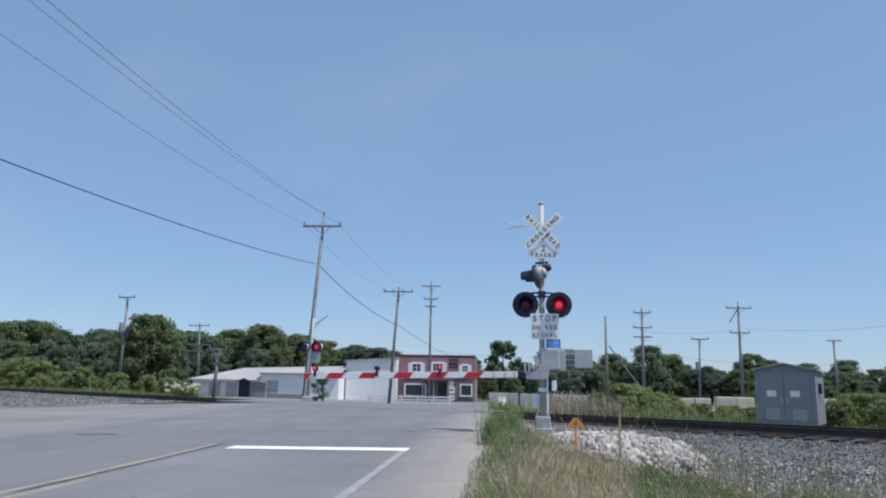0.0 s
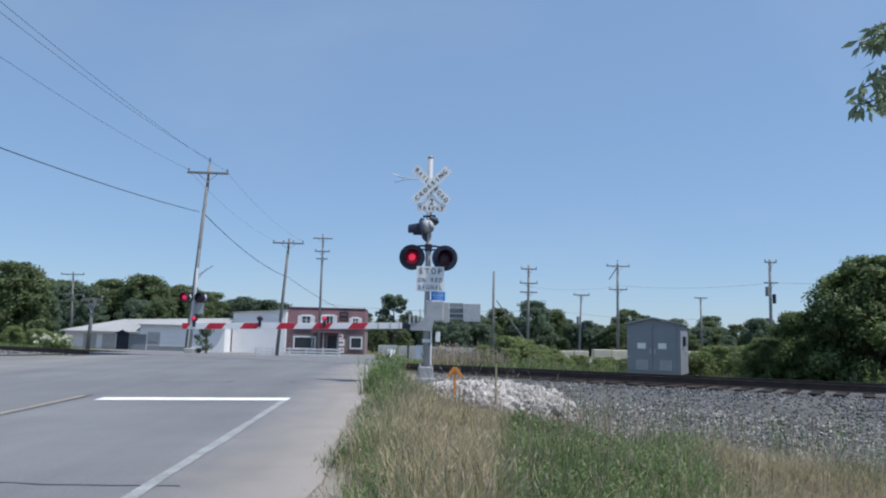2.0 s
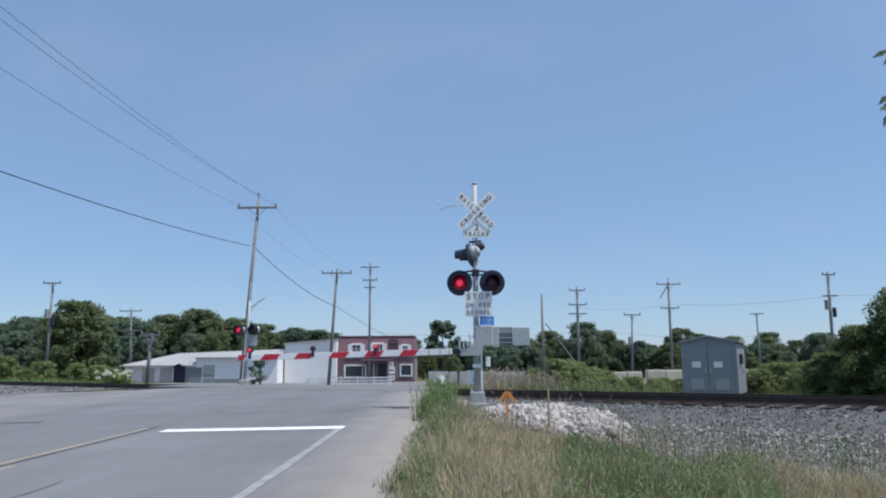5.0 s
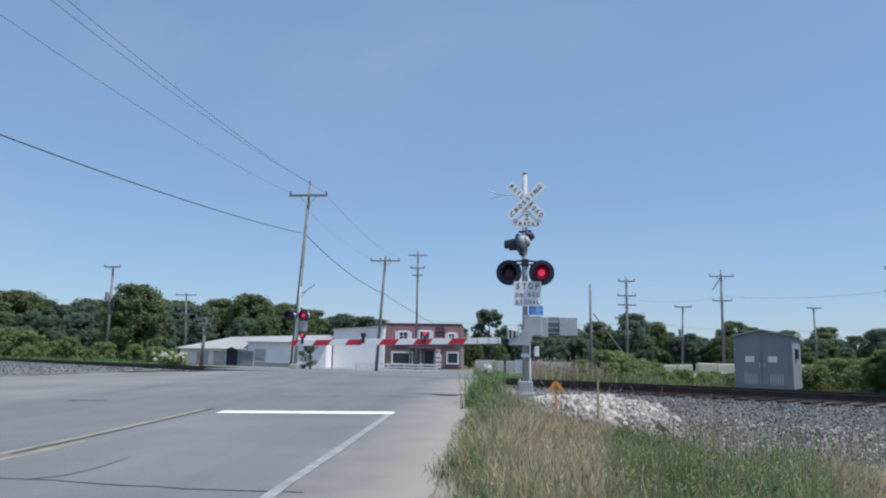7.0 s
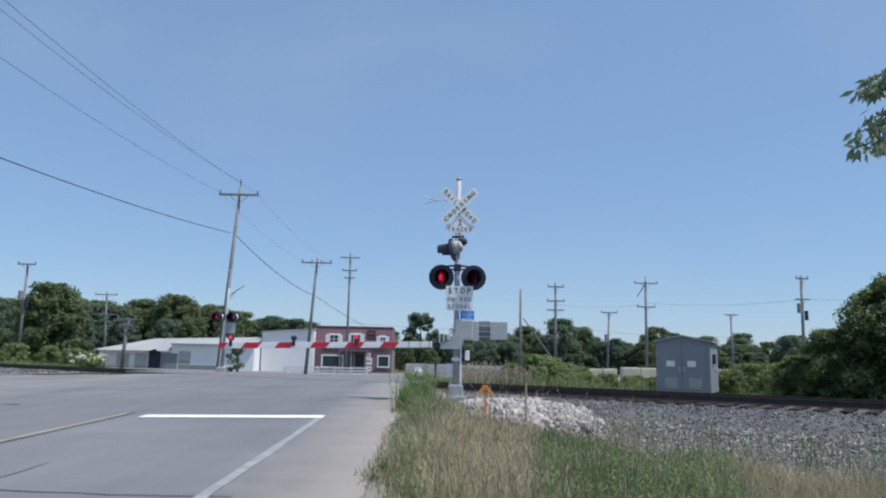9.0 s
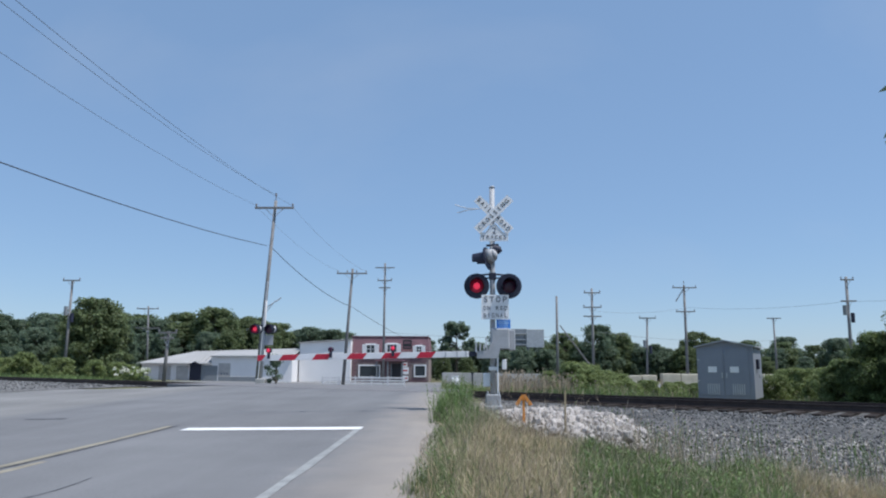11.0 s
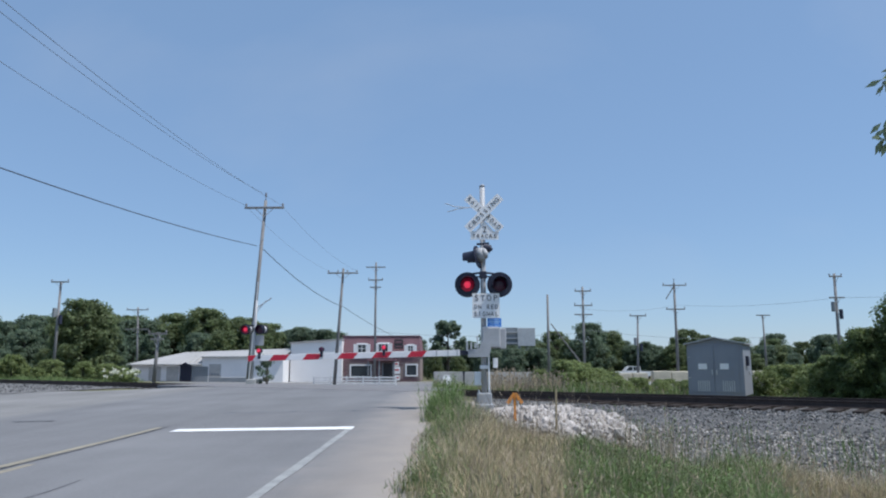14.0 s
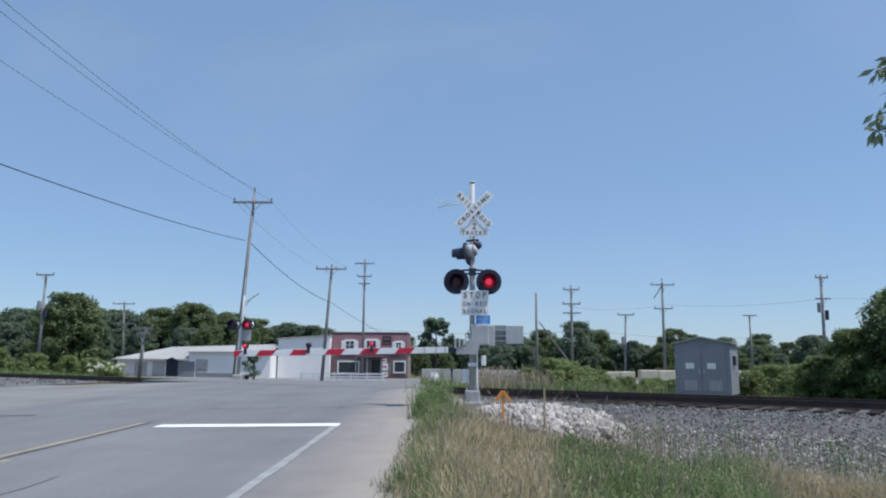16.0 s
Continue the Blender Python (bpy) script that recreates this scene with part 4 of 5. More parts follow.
# courses of brick on the front
b = B()
box(b, -0.295, -0.03, -0.098, 0.295, 0.0, 0.098)
brick0 = None
holes = [(-13.0, -10.05, -0.45, 1.35), (-8.7, -7.3, -1.0, 1.5), (-5.8, -4.1, -0.3, 1.4), (-7.35, -6.4, -0.4, 1.1)]
for j in range(16):
    z = GZ + 0.12 + 0.21 * j
    if z > 2.2:
        break
    for i in range(17):
        x = -13.7 + 0.61 * i + (0.3 if j % 2 else 0)
        if x > -4.1 or any(x0 - 0.3 < x < x1 + 0.3 and z0 - 0.1 < z < z1 + 0.1 for x0, x1, z0, z1 in holes):
            continue
        if brick0 is None:
            brick0 = part("brick", b, BRICK, shop)
            brick0.matrix_basis = pose(x, -0.002, z)
        else:
            again(brick0, "brick", shop, pose(x, -0.002, z))


def window(parent, x0, x1, z0, z1, y, frame_w=0.14, bars=(0, 0), shutters=0.0, name="window"):
    w = B()
    box(w, x0 + frame_w, y - 0.04, z0 + frame_w, x1 - frame_w, y - 0.02, z1 - frame_w)
    win = part(name, w, GLASS, parent, "dark window pane in a white frame")
    for a in ((x0, z0, x1, z0 + frame_w), (x0, z1 - frame_w, x1, z1), (x0, z0 + frame_w, x0 + frame_w, z1 - frame_w), (x1 - frame_w, z0 + frame_w, x1, z1 - frame_w)):
        f = B()
        box(f, a[0], y - 0.1, a[1], a[2], y - 0.015, a[3], 0.01)
        part("window_frame", f, TRIM, win)
    for i in range(bars[0]):
        f = B()
        x = x0 + (x1 - x0) * (i + 1) / (bars[0] + 1)
        box(f, x - 0.035, y - 0.07, z0 + frame_w, x + 0.035, y - 0.041, z1 - frame_w)
        part("glazing_bar", f, TRIM, win)
    for i in range(bars[1]):
        f = B()
        z = z0 + (z1 - z0) * (i + 1) / (bars[1] + 1)
        box(f, x0 + frame_w, y - 0.065, z - 0.03, x1 - frame_w, y - 0.042, z + 0.03)
        part("glazing_bar", f, TRIM, win)
    if shutters:
        for s in (x0 - shutters - 0.03, x1 + 0.03):
            f = B()
            box(f, s, y - 0.09, z0, s + shutters, y - 0.02, z1, 0.01)
            part("shutter", f, TRIM, win, "white wooden shutter")
    return win


window(shop, -12.95, -10.1, -0.39, 1.3, 0, 0.17)
window(shop, -5.75, -4.15, -0.24, 1.34, 0, 0.16)
for x0, x1, z0, z1, bars, sh in ((-12.0, -10.8, 2.75, 3.9, (1, 1), 0.46), (-9.3, -7.95, 2.85, 3.98, (2, 0), 0.45), (-5.5, -4.7, 2.8, 3.75, (1, 1), 0.38)):
    f = B()
    box(f, x0 - 0.1, -0.12, z0 - 0.1, x1 + 0.1, 0.9, z1 + 0.12, 0.02)
    part("dormer", f, TRIM, shop, "white dormer box")
    window(shop, x0, x1, z0, z1, -0.12, 0.1, bars, sh)
f = B()
box(f, -8.6, -0.06, GZ + 0.1, -7.4, -0.01, 1.44, 0.01)
dr = part("door", f, DARK, shop, "dark shop door")
for a in ((-8.72, -8.6), (-7.4, -7.28)):
    f = B()
    box(f, a[0], -0.1, GZ + 0.1, a[1], -0.01, 1.5, 0.01)
    part("door_frame", f, GREYP, dr)
f = B()
box(f, -10.6, -1.6, 1.75, -6.9, 0.0, 1.95, 0.02)
part("porch_roof", f, SHINGLE, shop)
for x in (-10.4, -9.0, -7.1):
    f = B()
    box(f, x - 0.07, -1.5, GZ, x + 0.07, -1.36, 1.75, 0.01)
    part("porch_post", f, GREYP, shop)
for x0, x1, z0, z1, mt, lb in ((-7.3, -6.42, 0.1, 1.0, SIGN_W, "white and red shop notice"), (-7.25, -6.45, -0.75, -0.1, SIGN_W, "white shop notice"), (-7.3, -6.6, 1.05, 1.6, TRIM, "white shop notice")):
    f = B()
    box(f, x0, -0.09, z0, x1, -0.04, z1, 0.005)
    nt = part("notice", f, mt, shop, lb)
    f = B()
    box(f, x0 + 0.1, -0.097, (z0 + z1) / 2 - 0.08, x1 - 0.15, -0.092, (z0 + z1) / 2 + 0.12)
    part("bar", f, POSTER, nt, "red printed bar")
f = B()
box(f, -7.2, -0.3, 3.3, -6.05, -0.1, 4.5, 0.02)
sg = part("hanging_sign", f, DARK, shop, "dark sign board with red band")
for z0, z1 in ((4.0, 4.3), (3.5, 3.65)):
    f = B()
    box(f, -7.05, -0.31, z0, -6.2, -0.305, z1)
    part("bar", f, SHINGLE, sg)

# ---- white sheds beside the shop ----
shed = thing("white_shed", pose(0, 92.0, 0), "tall windowless white painted shed beside the shop", "building")
b = B()
prof = [(-20.7, GZ - 0.2), (-14.1, GZ - 0.2), (-14.1, 4.35), (-20.7, 3.9)]
lo = [b.verts.new((x, 0, z)) for x, z in prof]
hi = [b.verts.new((x, 9, z)) for x, z in prof]
b.faces.new(lo), b.faces.new(hi[::-1])
for i in range(4):
    b.faces.new((lo[i], hi[i], hi[(i + 1) % 4], lo[(i + 1) % 4]))
bmesh.ops.recalc_face_normals(b, faces=b.faces[:])
part("wall", b, WHITEW, shed)
b = B()
box(b, -20.9, -0.25, -0.06, -14.0, 9.2, 0.06, 0.02, Matrix.Translation((0, 0, 4.2)) @ Matrix.Translation((-17.4, 0, 0)) @ pose(0, 0, 0, 0, -3.9, 0) @ Matrix.Translation((17.4, 0, 0)))
part("roof", b, ROOFM, shed)
low = thing("low_warehouse", pose(0, 89.0, 0), "long low white warehouse with a pale hipped metal roof", "building")
b = B()
box(b, -39.8, 0, GZ - 0.3, -31.0, 8, 1.2)
part("wall", b, WHITEW, low)
b = B()
box(b, -31.0, -0.1, GZ - 0.3, -20.9, 8, 2.12)
part("wall", b, WHITEW, low, "taller white painted wall")


def slab(name, top, label=""):
    """A roof face with thickness, from its upper corners."""
    b = B()
    hi = [b.verts.new(p) for p in top]
    lo = [b.verts.new((x, y, z - 0.12)) for x, y, z in top]
    b.faces.new(hi), b.faces.new(lo[::-1])
    n = len(top)
    for i in range(n):
        b.faces.new((hi[i], lo[i], lo[(i + 1) % n], hi[(i + 1) % n]))
    bmesh.ops.recalc_face_normals(b, faces=b.faces[:])
    return part(name, b, ROOFM, low, label)


slab("roof", [(-40.4, -0.5, 1.3), (-31.0, -0.5, 1.3), (-31.0, 4.2, 2.96), (-34.7, 4.2, 2.85)], "pale weathered metal roof")
slab("roof_hip", [(-40.4, 8.4, 1.3), (-40.4, -0.5, 1.3), (-34.7, 4.2, 2.85)])
slab("roof_back", [(-20.7, 8.4, 2.1), (-40.4, 8.4, 1.3), (-34.7, 4.2, 2.85), (-20.7, 4.2, 3.3)])
slab("roof_shallow", [(-31.1, -0.45, 2.24), (-20.7, -0.45, 2.26), (-20.7, 4.2, 3.3), (-31.1, 4.2, 2.97)], "shallow pale metal roof over the taller wall")
# strip under the roof edge, its grey standing in for the eaves shadow
b = B()
box(b, -31.05, -0.5, 2.1, -20.75, -0.1, 2.16, 0.01)
part("fascia", b, GREYP, low, "eaves board coloured grey for the shadow line")
for i in range(6):
    b = B()
    box(b, -0.03, -4.8, 0.0, 0.03, 0.0, 0.05, 0)
    part("roof_seam", b, ROOFM, low).matrix_basis = pose(-34.4 + 0.62 * i, 4.2, 2.87 + 0.02 * i, math.degrees(math.atan2(1.6, 4.7)))
for x in (-37.6, -35.4):
    b = B()
    box(b, x, -0.06, GZ, x + 1.5, -0.004, 0.95, 0.01)
    part("wall_panel", b, CONC, low, "faded grey panel in the wall")
b = B()
vs = [(-33.85, 1.1), (-32.15, 1.1), (-33.0, 1.5)]
lo = [b.verts.new((x, -0.5, z)) for x, z in vs]
hi = [b.verts.new((x, 0.05, z)) for x, z in vs]
b.faces.new(lo), b.faces.new(hi[::-1])
for i in range(3):
    b.faces.new((lo[i], hi[i], hi[(i + 1) % 3], lo[(i + 1) % 3]))
bmesh.ops.recalc_face_normals(b, faces=b.faces[:])
part("booth_roof", b, BLACK, low, "small dark gable over the booth")
for x0, x1, z0, z1, mt, nm, lb in ((-33.7, -32.3, GZ, 1.15, BLACK, "dark_booth", "dark upright booth door"), (-32.25, -30.2, GZ, 1.0, GREYP, "grey_door", "grey sliding door"),
                                   (-30.1, -28.6, -0.35, 1.3, CONC, "louvred_window", "pale louvred window"), (-30.1, -25.4, GZ, -0.35, GREYP, "plinth", "dark stained plinth")):
    b = B()
    box(b, x0, -0.12, z0, x1, 0.02, z1, 0.02)
    o = part(nm, b, mt, low, lb)
    if nm == "louvred_window":
        for i in range(3):
            b = B()
            box(b, x0 + 0.3 + i * 0.36, -0.14, -0.1, x0 + 0.52 + i * 0.36, -0.122, 0.15)
            part("slot", b, GREYP, o)

# rail fence in front of the shop
fence = thing("rail_fence", pose(0, 71, 0), "low silvered rail fence in front of the shop", "fence")
FZ0 = land_z(-9, 71) - 0.12
for i in range(6):
    b = B()
    box(b, -0.07, -0.07, -0.1, 0.07, 0.07, 1.0, 0.01)
    part("post", b, FENCEW, fence).matrix_basis = pose(-13.6 + 1.62 * i, 0, FZ0)
for j, z in enumerate((0.3, 0.58, 0.86)):
    for i in range(5):
        b = B()
        box(b, 0, -0.1, -0.075, 1.6, -0.07, 0.075, 0.005)
        part("rail_board", b, FENCEW, fence).matrix_basis = pose(-13.6 + 1.62 * i, 0, FZ0 + z + random.uniform(-0.02, 0.02), 0, random.uniform(-0.6, 0.6), 0)

# sandwich board, low wall, blocks
sb = thing("sandwich_board", pose(-0.45, 68, land_z(-0.4, 68)), "small white folding board on the pavement", "sign board")
for sgn in (-1, 1):
    b = B()
    box(b, -0.36, -0.02, 0, 0.36, 0.02, 1.1, 0.01)
    part("panel", b, SIGN_W, sb).matrix_basis = pose(0, sgn * 0.2, 0, sgn * 12)
b = B()
cyl(b, (0, 0, -0.1), (0, 0, 1.25), 0.09, 0.08, 12)
cyl(b, (0, 0, 1.25), (0, 0, 1.42), 0.15, 0.11, 12)
bollard = part("bollard", b, BLACK)
bollard.matrix_basis = pose(1.15, 68.5, land_z(1.15, 68.5))
tagged(bollard, "dark round bollard at the edge of the lot", "bollard")
wall = thing("low_wall", pose(0, 71, 0), "low pale concrete wall along the lot", "wall")
for i in range(5):
    b = B()
    box(b, 0.02, 0, 0, 1.98, 0.35, 1.45, 0.03)
    part("wall_block", b, CONC, wall).matrix_basis = pose(-1.8 + 2 * i, 0, land_z(-1.8 + 2 * i, 71) - 0.05)


def concrete_block(x, y, w, h, d=0.9):
    b = B()
    box(b, 0, 0, 0, w, d, h, 0.06)
    o = part("concrete_block", b, BLOCKC)
    o.matrix_basis = pose(x, y, land_z(x, y) - 0.05, 0, 0, random.uniform(-3, 3))
    return tagged(o, "tan rough concrete barrier block among weeds", "concrete block", "concrete blocks")


for x, w, h in ((14.9, 1.3, 1.42), (16.3, 1.35, 1.45), (18.1, 1.6, 1.6), (19.75, 1.55, 1.58), (27.0, 1.0, 1.6), (28.1, 0.9, 1.5)):
    concrete_block(x, 65, w, h)

# billboard behind the trees
bill = thing("billboard", pose(7.2, 78, land_z(7.2, 78)), "grey back of a roadside billboard above the trees", "billboard")
bz = land_z(7.2, 78)
b = B()
cyl(b, (0.2, 0.3, -0.2), (0.2, 0.3, 4.9 - bz), 0.2, 0.18, 12)
part("post", b, GREYP, bill)
b = B()
box(b, 0.0, -0.1, 3.15 - bz, 1.9, 0.05, 5.1 - bz, 0.02)
part("panel", b, STEEL, bill, "pale metal billboard panel")
b = B()
box(b, -1.7, 0.15, 3.25 - bz, 0.0, 0.3, 5.15 - bz, 0.02)
part("rear_panel", b, GREYP, bill, "dark framed billboard back")
for z in (3.4, 3.95, 4.6):
    b = B()
    box(b, -1.75, -0.15, z - bz, 0.1, 0.1, z + 0.09 - bz)
    part("catwalk", b, STEEL, bill)

# ---- trees and bushes ----
def leaf_cloud(r, centres, radii, per, size, flat=0.6):
    """Small leaf quads scattered in the shells of many clumps."""
    out = []
    for c, k in zip(centres, radii):
        d = r.normal(size=(per, 3))
        d /= np.linalg.norm(d, axis=1, keepdims=True)
        p = c + d * (k * r.uniform(0.55, 1.08, (per, 1))) * np.array([1, 1, 0.8])
        nrm = d * 0.8 + r.normal(size=(per, 3)) * 0.4 + (0.1, -0.1, 0.55)
        nrm /= np.linalg.norm(nrm, axis=1, keepdims=True)
        a = np.cross(nrm, r.normal(size=(per, 3)))
        a /= np.linalg.norm(a, axis=1, keepdims=True)
        bb = np.cross(nrm, a)
        s = size * r.uniform(0.6, 1.4, (per, 1))
        out.append(np.stack([p - a * s, p - bb * s * flat, p + a * s, p + bb * s * flat], 1))
    return np.concatenate(out)


def tree(name, h, w, seed, material, label, category, clumps=26, per=110, leaf=0.28, trunk=0.2, low=0.25, group="trees", clump=(0.12, 0.22)):
    """A tapered trunk with limbs and an uneven crown of leaf clumps, h high and w wide, at the origin."""
    r = np.random.default_rng(seed)
    t = thing(name, pose(0, 0, 0), label, category, group)
    b = B()
    cyl(b, (0, 0, -0.3), (0, 0, h * 0.7), h * 0.03 + 0.03, h * 0.008, 8)
    C, R = [], []
    for i in range(clumps):
        z = h * (low + (1 - low) * r.random() ** 0.8)
        k = (z / h - low) / (1 - low)
        reach = w / 2 * math.sqrt(max(0.05, 1 - (max(0, k - 0.35) / 0.7) ** 2)) * (0.75 + 0.35 * r.random())
        a = r.uniform(0, 2 * math.pi)
        rad = w * r.uniform(*clump)
        d = reach * r.uniform(0.3, 0.92)
        c = np.array([d * math.cos(a), d * math.sin(a), min(z, h - rad * 0.7)])
        C.append(c), R.append(rad)
        if i % 3 == 0:
            cyl(b, (0, 0, max(0.2, c[2] - 0.35 * d - 0.3)), tuple(c), h * 0.01 + 0.01, 0.01, 5)
    part("trunk", b, BARK, t)
    quads("crown", leaf_cloud(r, np.array(C), np.array(R), per, leaf), material, t)
    return t


def plant(kind, places, rng):
    first = True
    for x, y, k in places:
        z = land_z(x, y)
        m = pose(x, y, z - 0.05, 0, 0, rng.uniform(0, 360))
        if first:
            kind.matrix_basis = m
            kind.scale = (k, k, k)
            first = False
        else:
            c = copy_thing(kind, m)
            c.scale = (k, k, k)


rng = random.Random(21)
far_kinds = [tree("tree", 11, 9.5, 100 + i, LEAF_MID if i in (1, 4) else LEAF_HAZED, "dark green broadleaf tree in the distant tree line", "tree", 150, 100, 0.2, low=0.03, clump=(0.065, 0.13)) for i in range(5)]
spots = [[] for _ in far_kinds]


def put(x, y, h):
    spots[rng.randrange(5)].append((x, y, h / 11))


# heights of the tree line, by direction
for i in range(46):
    x = -118 + 2.5 * i + rng.uniform(-1.0, 1.0)
    put(x, 132 + rng.uniform(-9, 9), 11.0 + 0.9 * math.sin(i * 0.7) + rng.uniform(-0.8, 0.8) - 0.22 * max(0, min(20, x + 36)))
for i in range(15):
    put(-96 + 4.6 * i + rng.uniform(-1, 1), 112 + rng.uniform(-6, 6), 7.2 + rng.uniform(-0.8, 0.8))
for i in range(10):
    put(-80 + 4.5 * i + rng.uniform(-1.5, 1.5), 84 + rng.uniform(-3, 3), 3.8 + rng.uniform(-0.6, 0.9))
slim = tree("tree", 9.4, 6.4, 131, LEAF_HAZED, "slender open-crowned tree beyond the shop", "tree", 90, 90, 0.19, low=0.25, clump=(0.06, 0.11))
slim.matrix_basis = pose(-0.6, 118, land_z(-0.6, 118))
for x, y, h in ((3.2, 124, 6.2), (6.2, 108, 7.6), (9.6, 118, 7.0), (13, 112, 6.2), (17, 118, 7.6), (20.6, 108, 8.4), (24.6, 112, 7.4), (28, 118, 6.0),
                (32, 112, 5.0), (36.5, 112, 7.6), (39.5, 113, 6.8), (43, 116, 5.2), (47, 108, 5.0), (52, 116, 7.0), (56, 108, 6.4), (60, 114, 6.8), (65, 108, 7.0), (70, 112, 7.5),
                (50, 88, 4.6), (55, 84, 5.2), (60, 82, 6.2), (8, 96, 4.8), (11.5, 96, 4.4), (14, 109, 5.4), (4.5, 97, 4.2), (18, 109, 5.6), (22, 109, 5.4), (29, 109, 4.4), (33, 110, 4.2), (42, 100, 3.6), (46, 97, 3.6),
                (6.6, 75, 3.9), (9.0, 76, 3.9), (4.4, 76.5, 3.6), (7.6, 77.2, 3.6), (76, 110, 8), (82, 112, 8), (88, 108, 8), (-120, 128, 11), (-126, 134, 11)):
    put(x, y, h)
for i in range(18):
    put(8 + 4.2 * i + rng.uniform(-1, 1), 128 + rng.uniform(-5, 5), 6.0 + rng.uniform(-0.9, 0.9))
put(-4, 128, 4.8), put(-1.2, 127, 5.2), put(1.6, 125, 5.0), put(-2.6, 106, 3.6), put(0.8, 104, 3.4), put(30, 110, 5.6), put(33.5, 108, 5.2), put(27.5, 110, 5.0), put(45, 112, 5.6), put(49, 110, 6.0)
put(-39.5, 76, 8.6), put(-38.6, 77, 7.4), put(-42.5, 79, 6.4), put(-38.2, 79, 6.0), put(-41, 80, 8.2)
for k, s in zip(far_kinds, spots):
    plant(k, s, rng)

bush_kinds = [tree("bush", 2.2, 3.0, 200 + i, LEAF_BUSH, "bright green wild bush in weeds beside the railway", "bush", 60, 130, 0.066, low=0.0, group="bushes", clump=(0.07, 0.15)) for i in range(4)]
bspots = [[] for _ in bush_kinds]


def bush(x, y, h):
    bspots[rng.randrange(4)].append((x, y, h / 2.2))


for x, y, h in ((6.8, 42, 1.9), (7.8, 43, 1.8), (9.4, 42, 1.0), (5.4, 44, 1.4), (11, 43, 0.7), (12.3, 42, 0.75), (13.6, 42, 0.85), (15, 43, 0.7), (10.3, 38, 0.6), (7.6, 37, 0.8), (12.2, 37.5, 0.7), (9, 37, 0.7),
                (6.2, 39, 1.2), (7.0, 40, 1.5), (6.6, 41.5, 1.9), (8.8, 44, 1.5), (8.4, 39.5, 0.9), (9.4, 40, 0.85), (10.6, 41, 0.95), (11.6, 40, 0.6), (13, 39.5, 0.85), (14.2, 40, 0.8), (5.0, 41, 1.0), (12.6, 44, 0.8), (16, 45, 0.9), (14.5, 46, 0.8), (11.4, 57, 1.7), (12.4, 56, 1.5), (13.4, 58, 1.2), (14.4, 57, 1.05), (15.4, 58, 1.0), (16.4, 57, 0.95), (17.4, 58, 1.0), (18.6, 57, 0.9), (19.8, 58, 0.95), (20.8, 57, 0.9), (10.2, 56, 1.2), (21.6, 58, 1.0), (14.2, 33, 1.3), (15.4, 31, 1.6), (14.6, 28.5, 1.2), (16.4, 29, 2.0), (17.6, 31, 2.4), (16, 34, 1.6), (18, 34, 1.8), (20, 38, 2.2), (18.5, 41, 1.7),
                (-31, 53.5, 1.0), (-34.5, 56, 2.0), (-37, 60.5, 1.4), (-38.5, 57, 1.1), (-42, 62, 2.6), (-44, 61.5, 1.5), (-47, 66, 3.0), (-50.5, 66, 1.7), (-53, 70, 2.8), (-57, 71, 2.0), (-61, 74, 3.2), (-27, 58, 1.4), (-30, 62, 1.6), (-33, 64, 1.8), (-37, 66, 2.0), (-41, 68, 1.8), (-45, 70, 2.0), (-49, 72, 2.0), (-53, 72, 2.0), (-57, 75, 2.2), (-62, 76, 2.2)):
    bush(x, y, h)
for k, s in zip(bush_kinds, bspots):
    plant(k, s, rng)

big = tree("bush", 4.6, 5.4, 240, LEAF_THICKET, "tall dense green thicket beyond the track", "bush", 230, 250, 0.062, low=0.0, group="bushes", clump=(0.045, 0.11))
plant(big, [(16.6, 24.0, 0.92), (19.0, 25.5, 1.08), (21.5, 24.5, 1.15), (18.6, 22.0, 0.95), (15.6, 22.6, 0.94), (13.9, 23.6, 0.55), (13.0, 24.8, 0.36), (15.4, 26.2, 0.6), (23.5, 27.5, 1.15), (20.5, 28.5, 1.0)], rng)

shrub = tree("shrub", 1.75, 1.5, 260, LEAF_HAZED, "small dark shrub at the foot of the far signal", "shrub", 14, 90, 0.06, low=0.1, group="shrubs")
shrub.matrix_basis = pose(-10.0, 38.9, land_z(-10.0, 38.9) - 0.15)
flower = tree("flowering_bush", 1.1, 2.6, 270, LEAF_BUSH, "green bush covered in white blossom", "bush", 18, 90, 0.09, low=0.05, group="bushes")
fr = np.random.default_rng(5)
fc = np.stack([fr.uniform(-1.2, 1.2, 22), fr.uniform(-1.2, 0.4, 22), fr.uniform(0.55, 1.1, 22)], 1)
quads("blossom", leaf_cloud(fr, fc, np.full(22, 0.16), 22, 0.06), BLOSSOM, flower)
flower.matrix_basis = pose(-25.3, 55.5, land_z(-25.3, 55.5))

# the bough that hangs into view from a tree beside the viewer
OX, OY = 5.4, 2.0
OZ = land_z(OX, OY)
bough = thing("overhanging_tree", pose(OX, OY, OZ), "tree with long pointed leaves hanging over the verge", "tree")
b = B()
cyl(b, (0, 0, -0.3), (-0.2, 0.2, 4.6), 0.2, 0.12, 12)
for e in ((-1.6, 1.2, 5.1), (1.2, 1.5, 5.4), (0.5, -1.6, 5.2)):
    cyl(b, (-0.15, 0.15, 2.9), e, 0.05, 0.006, 7)
part("trunk", b, BARK, bough)
LV = []
lr = np.random.default_rng(77)


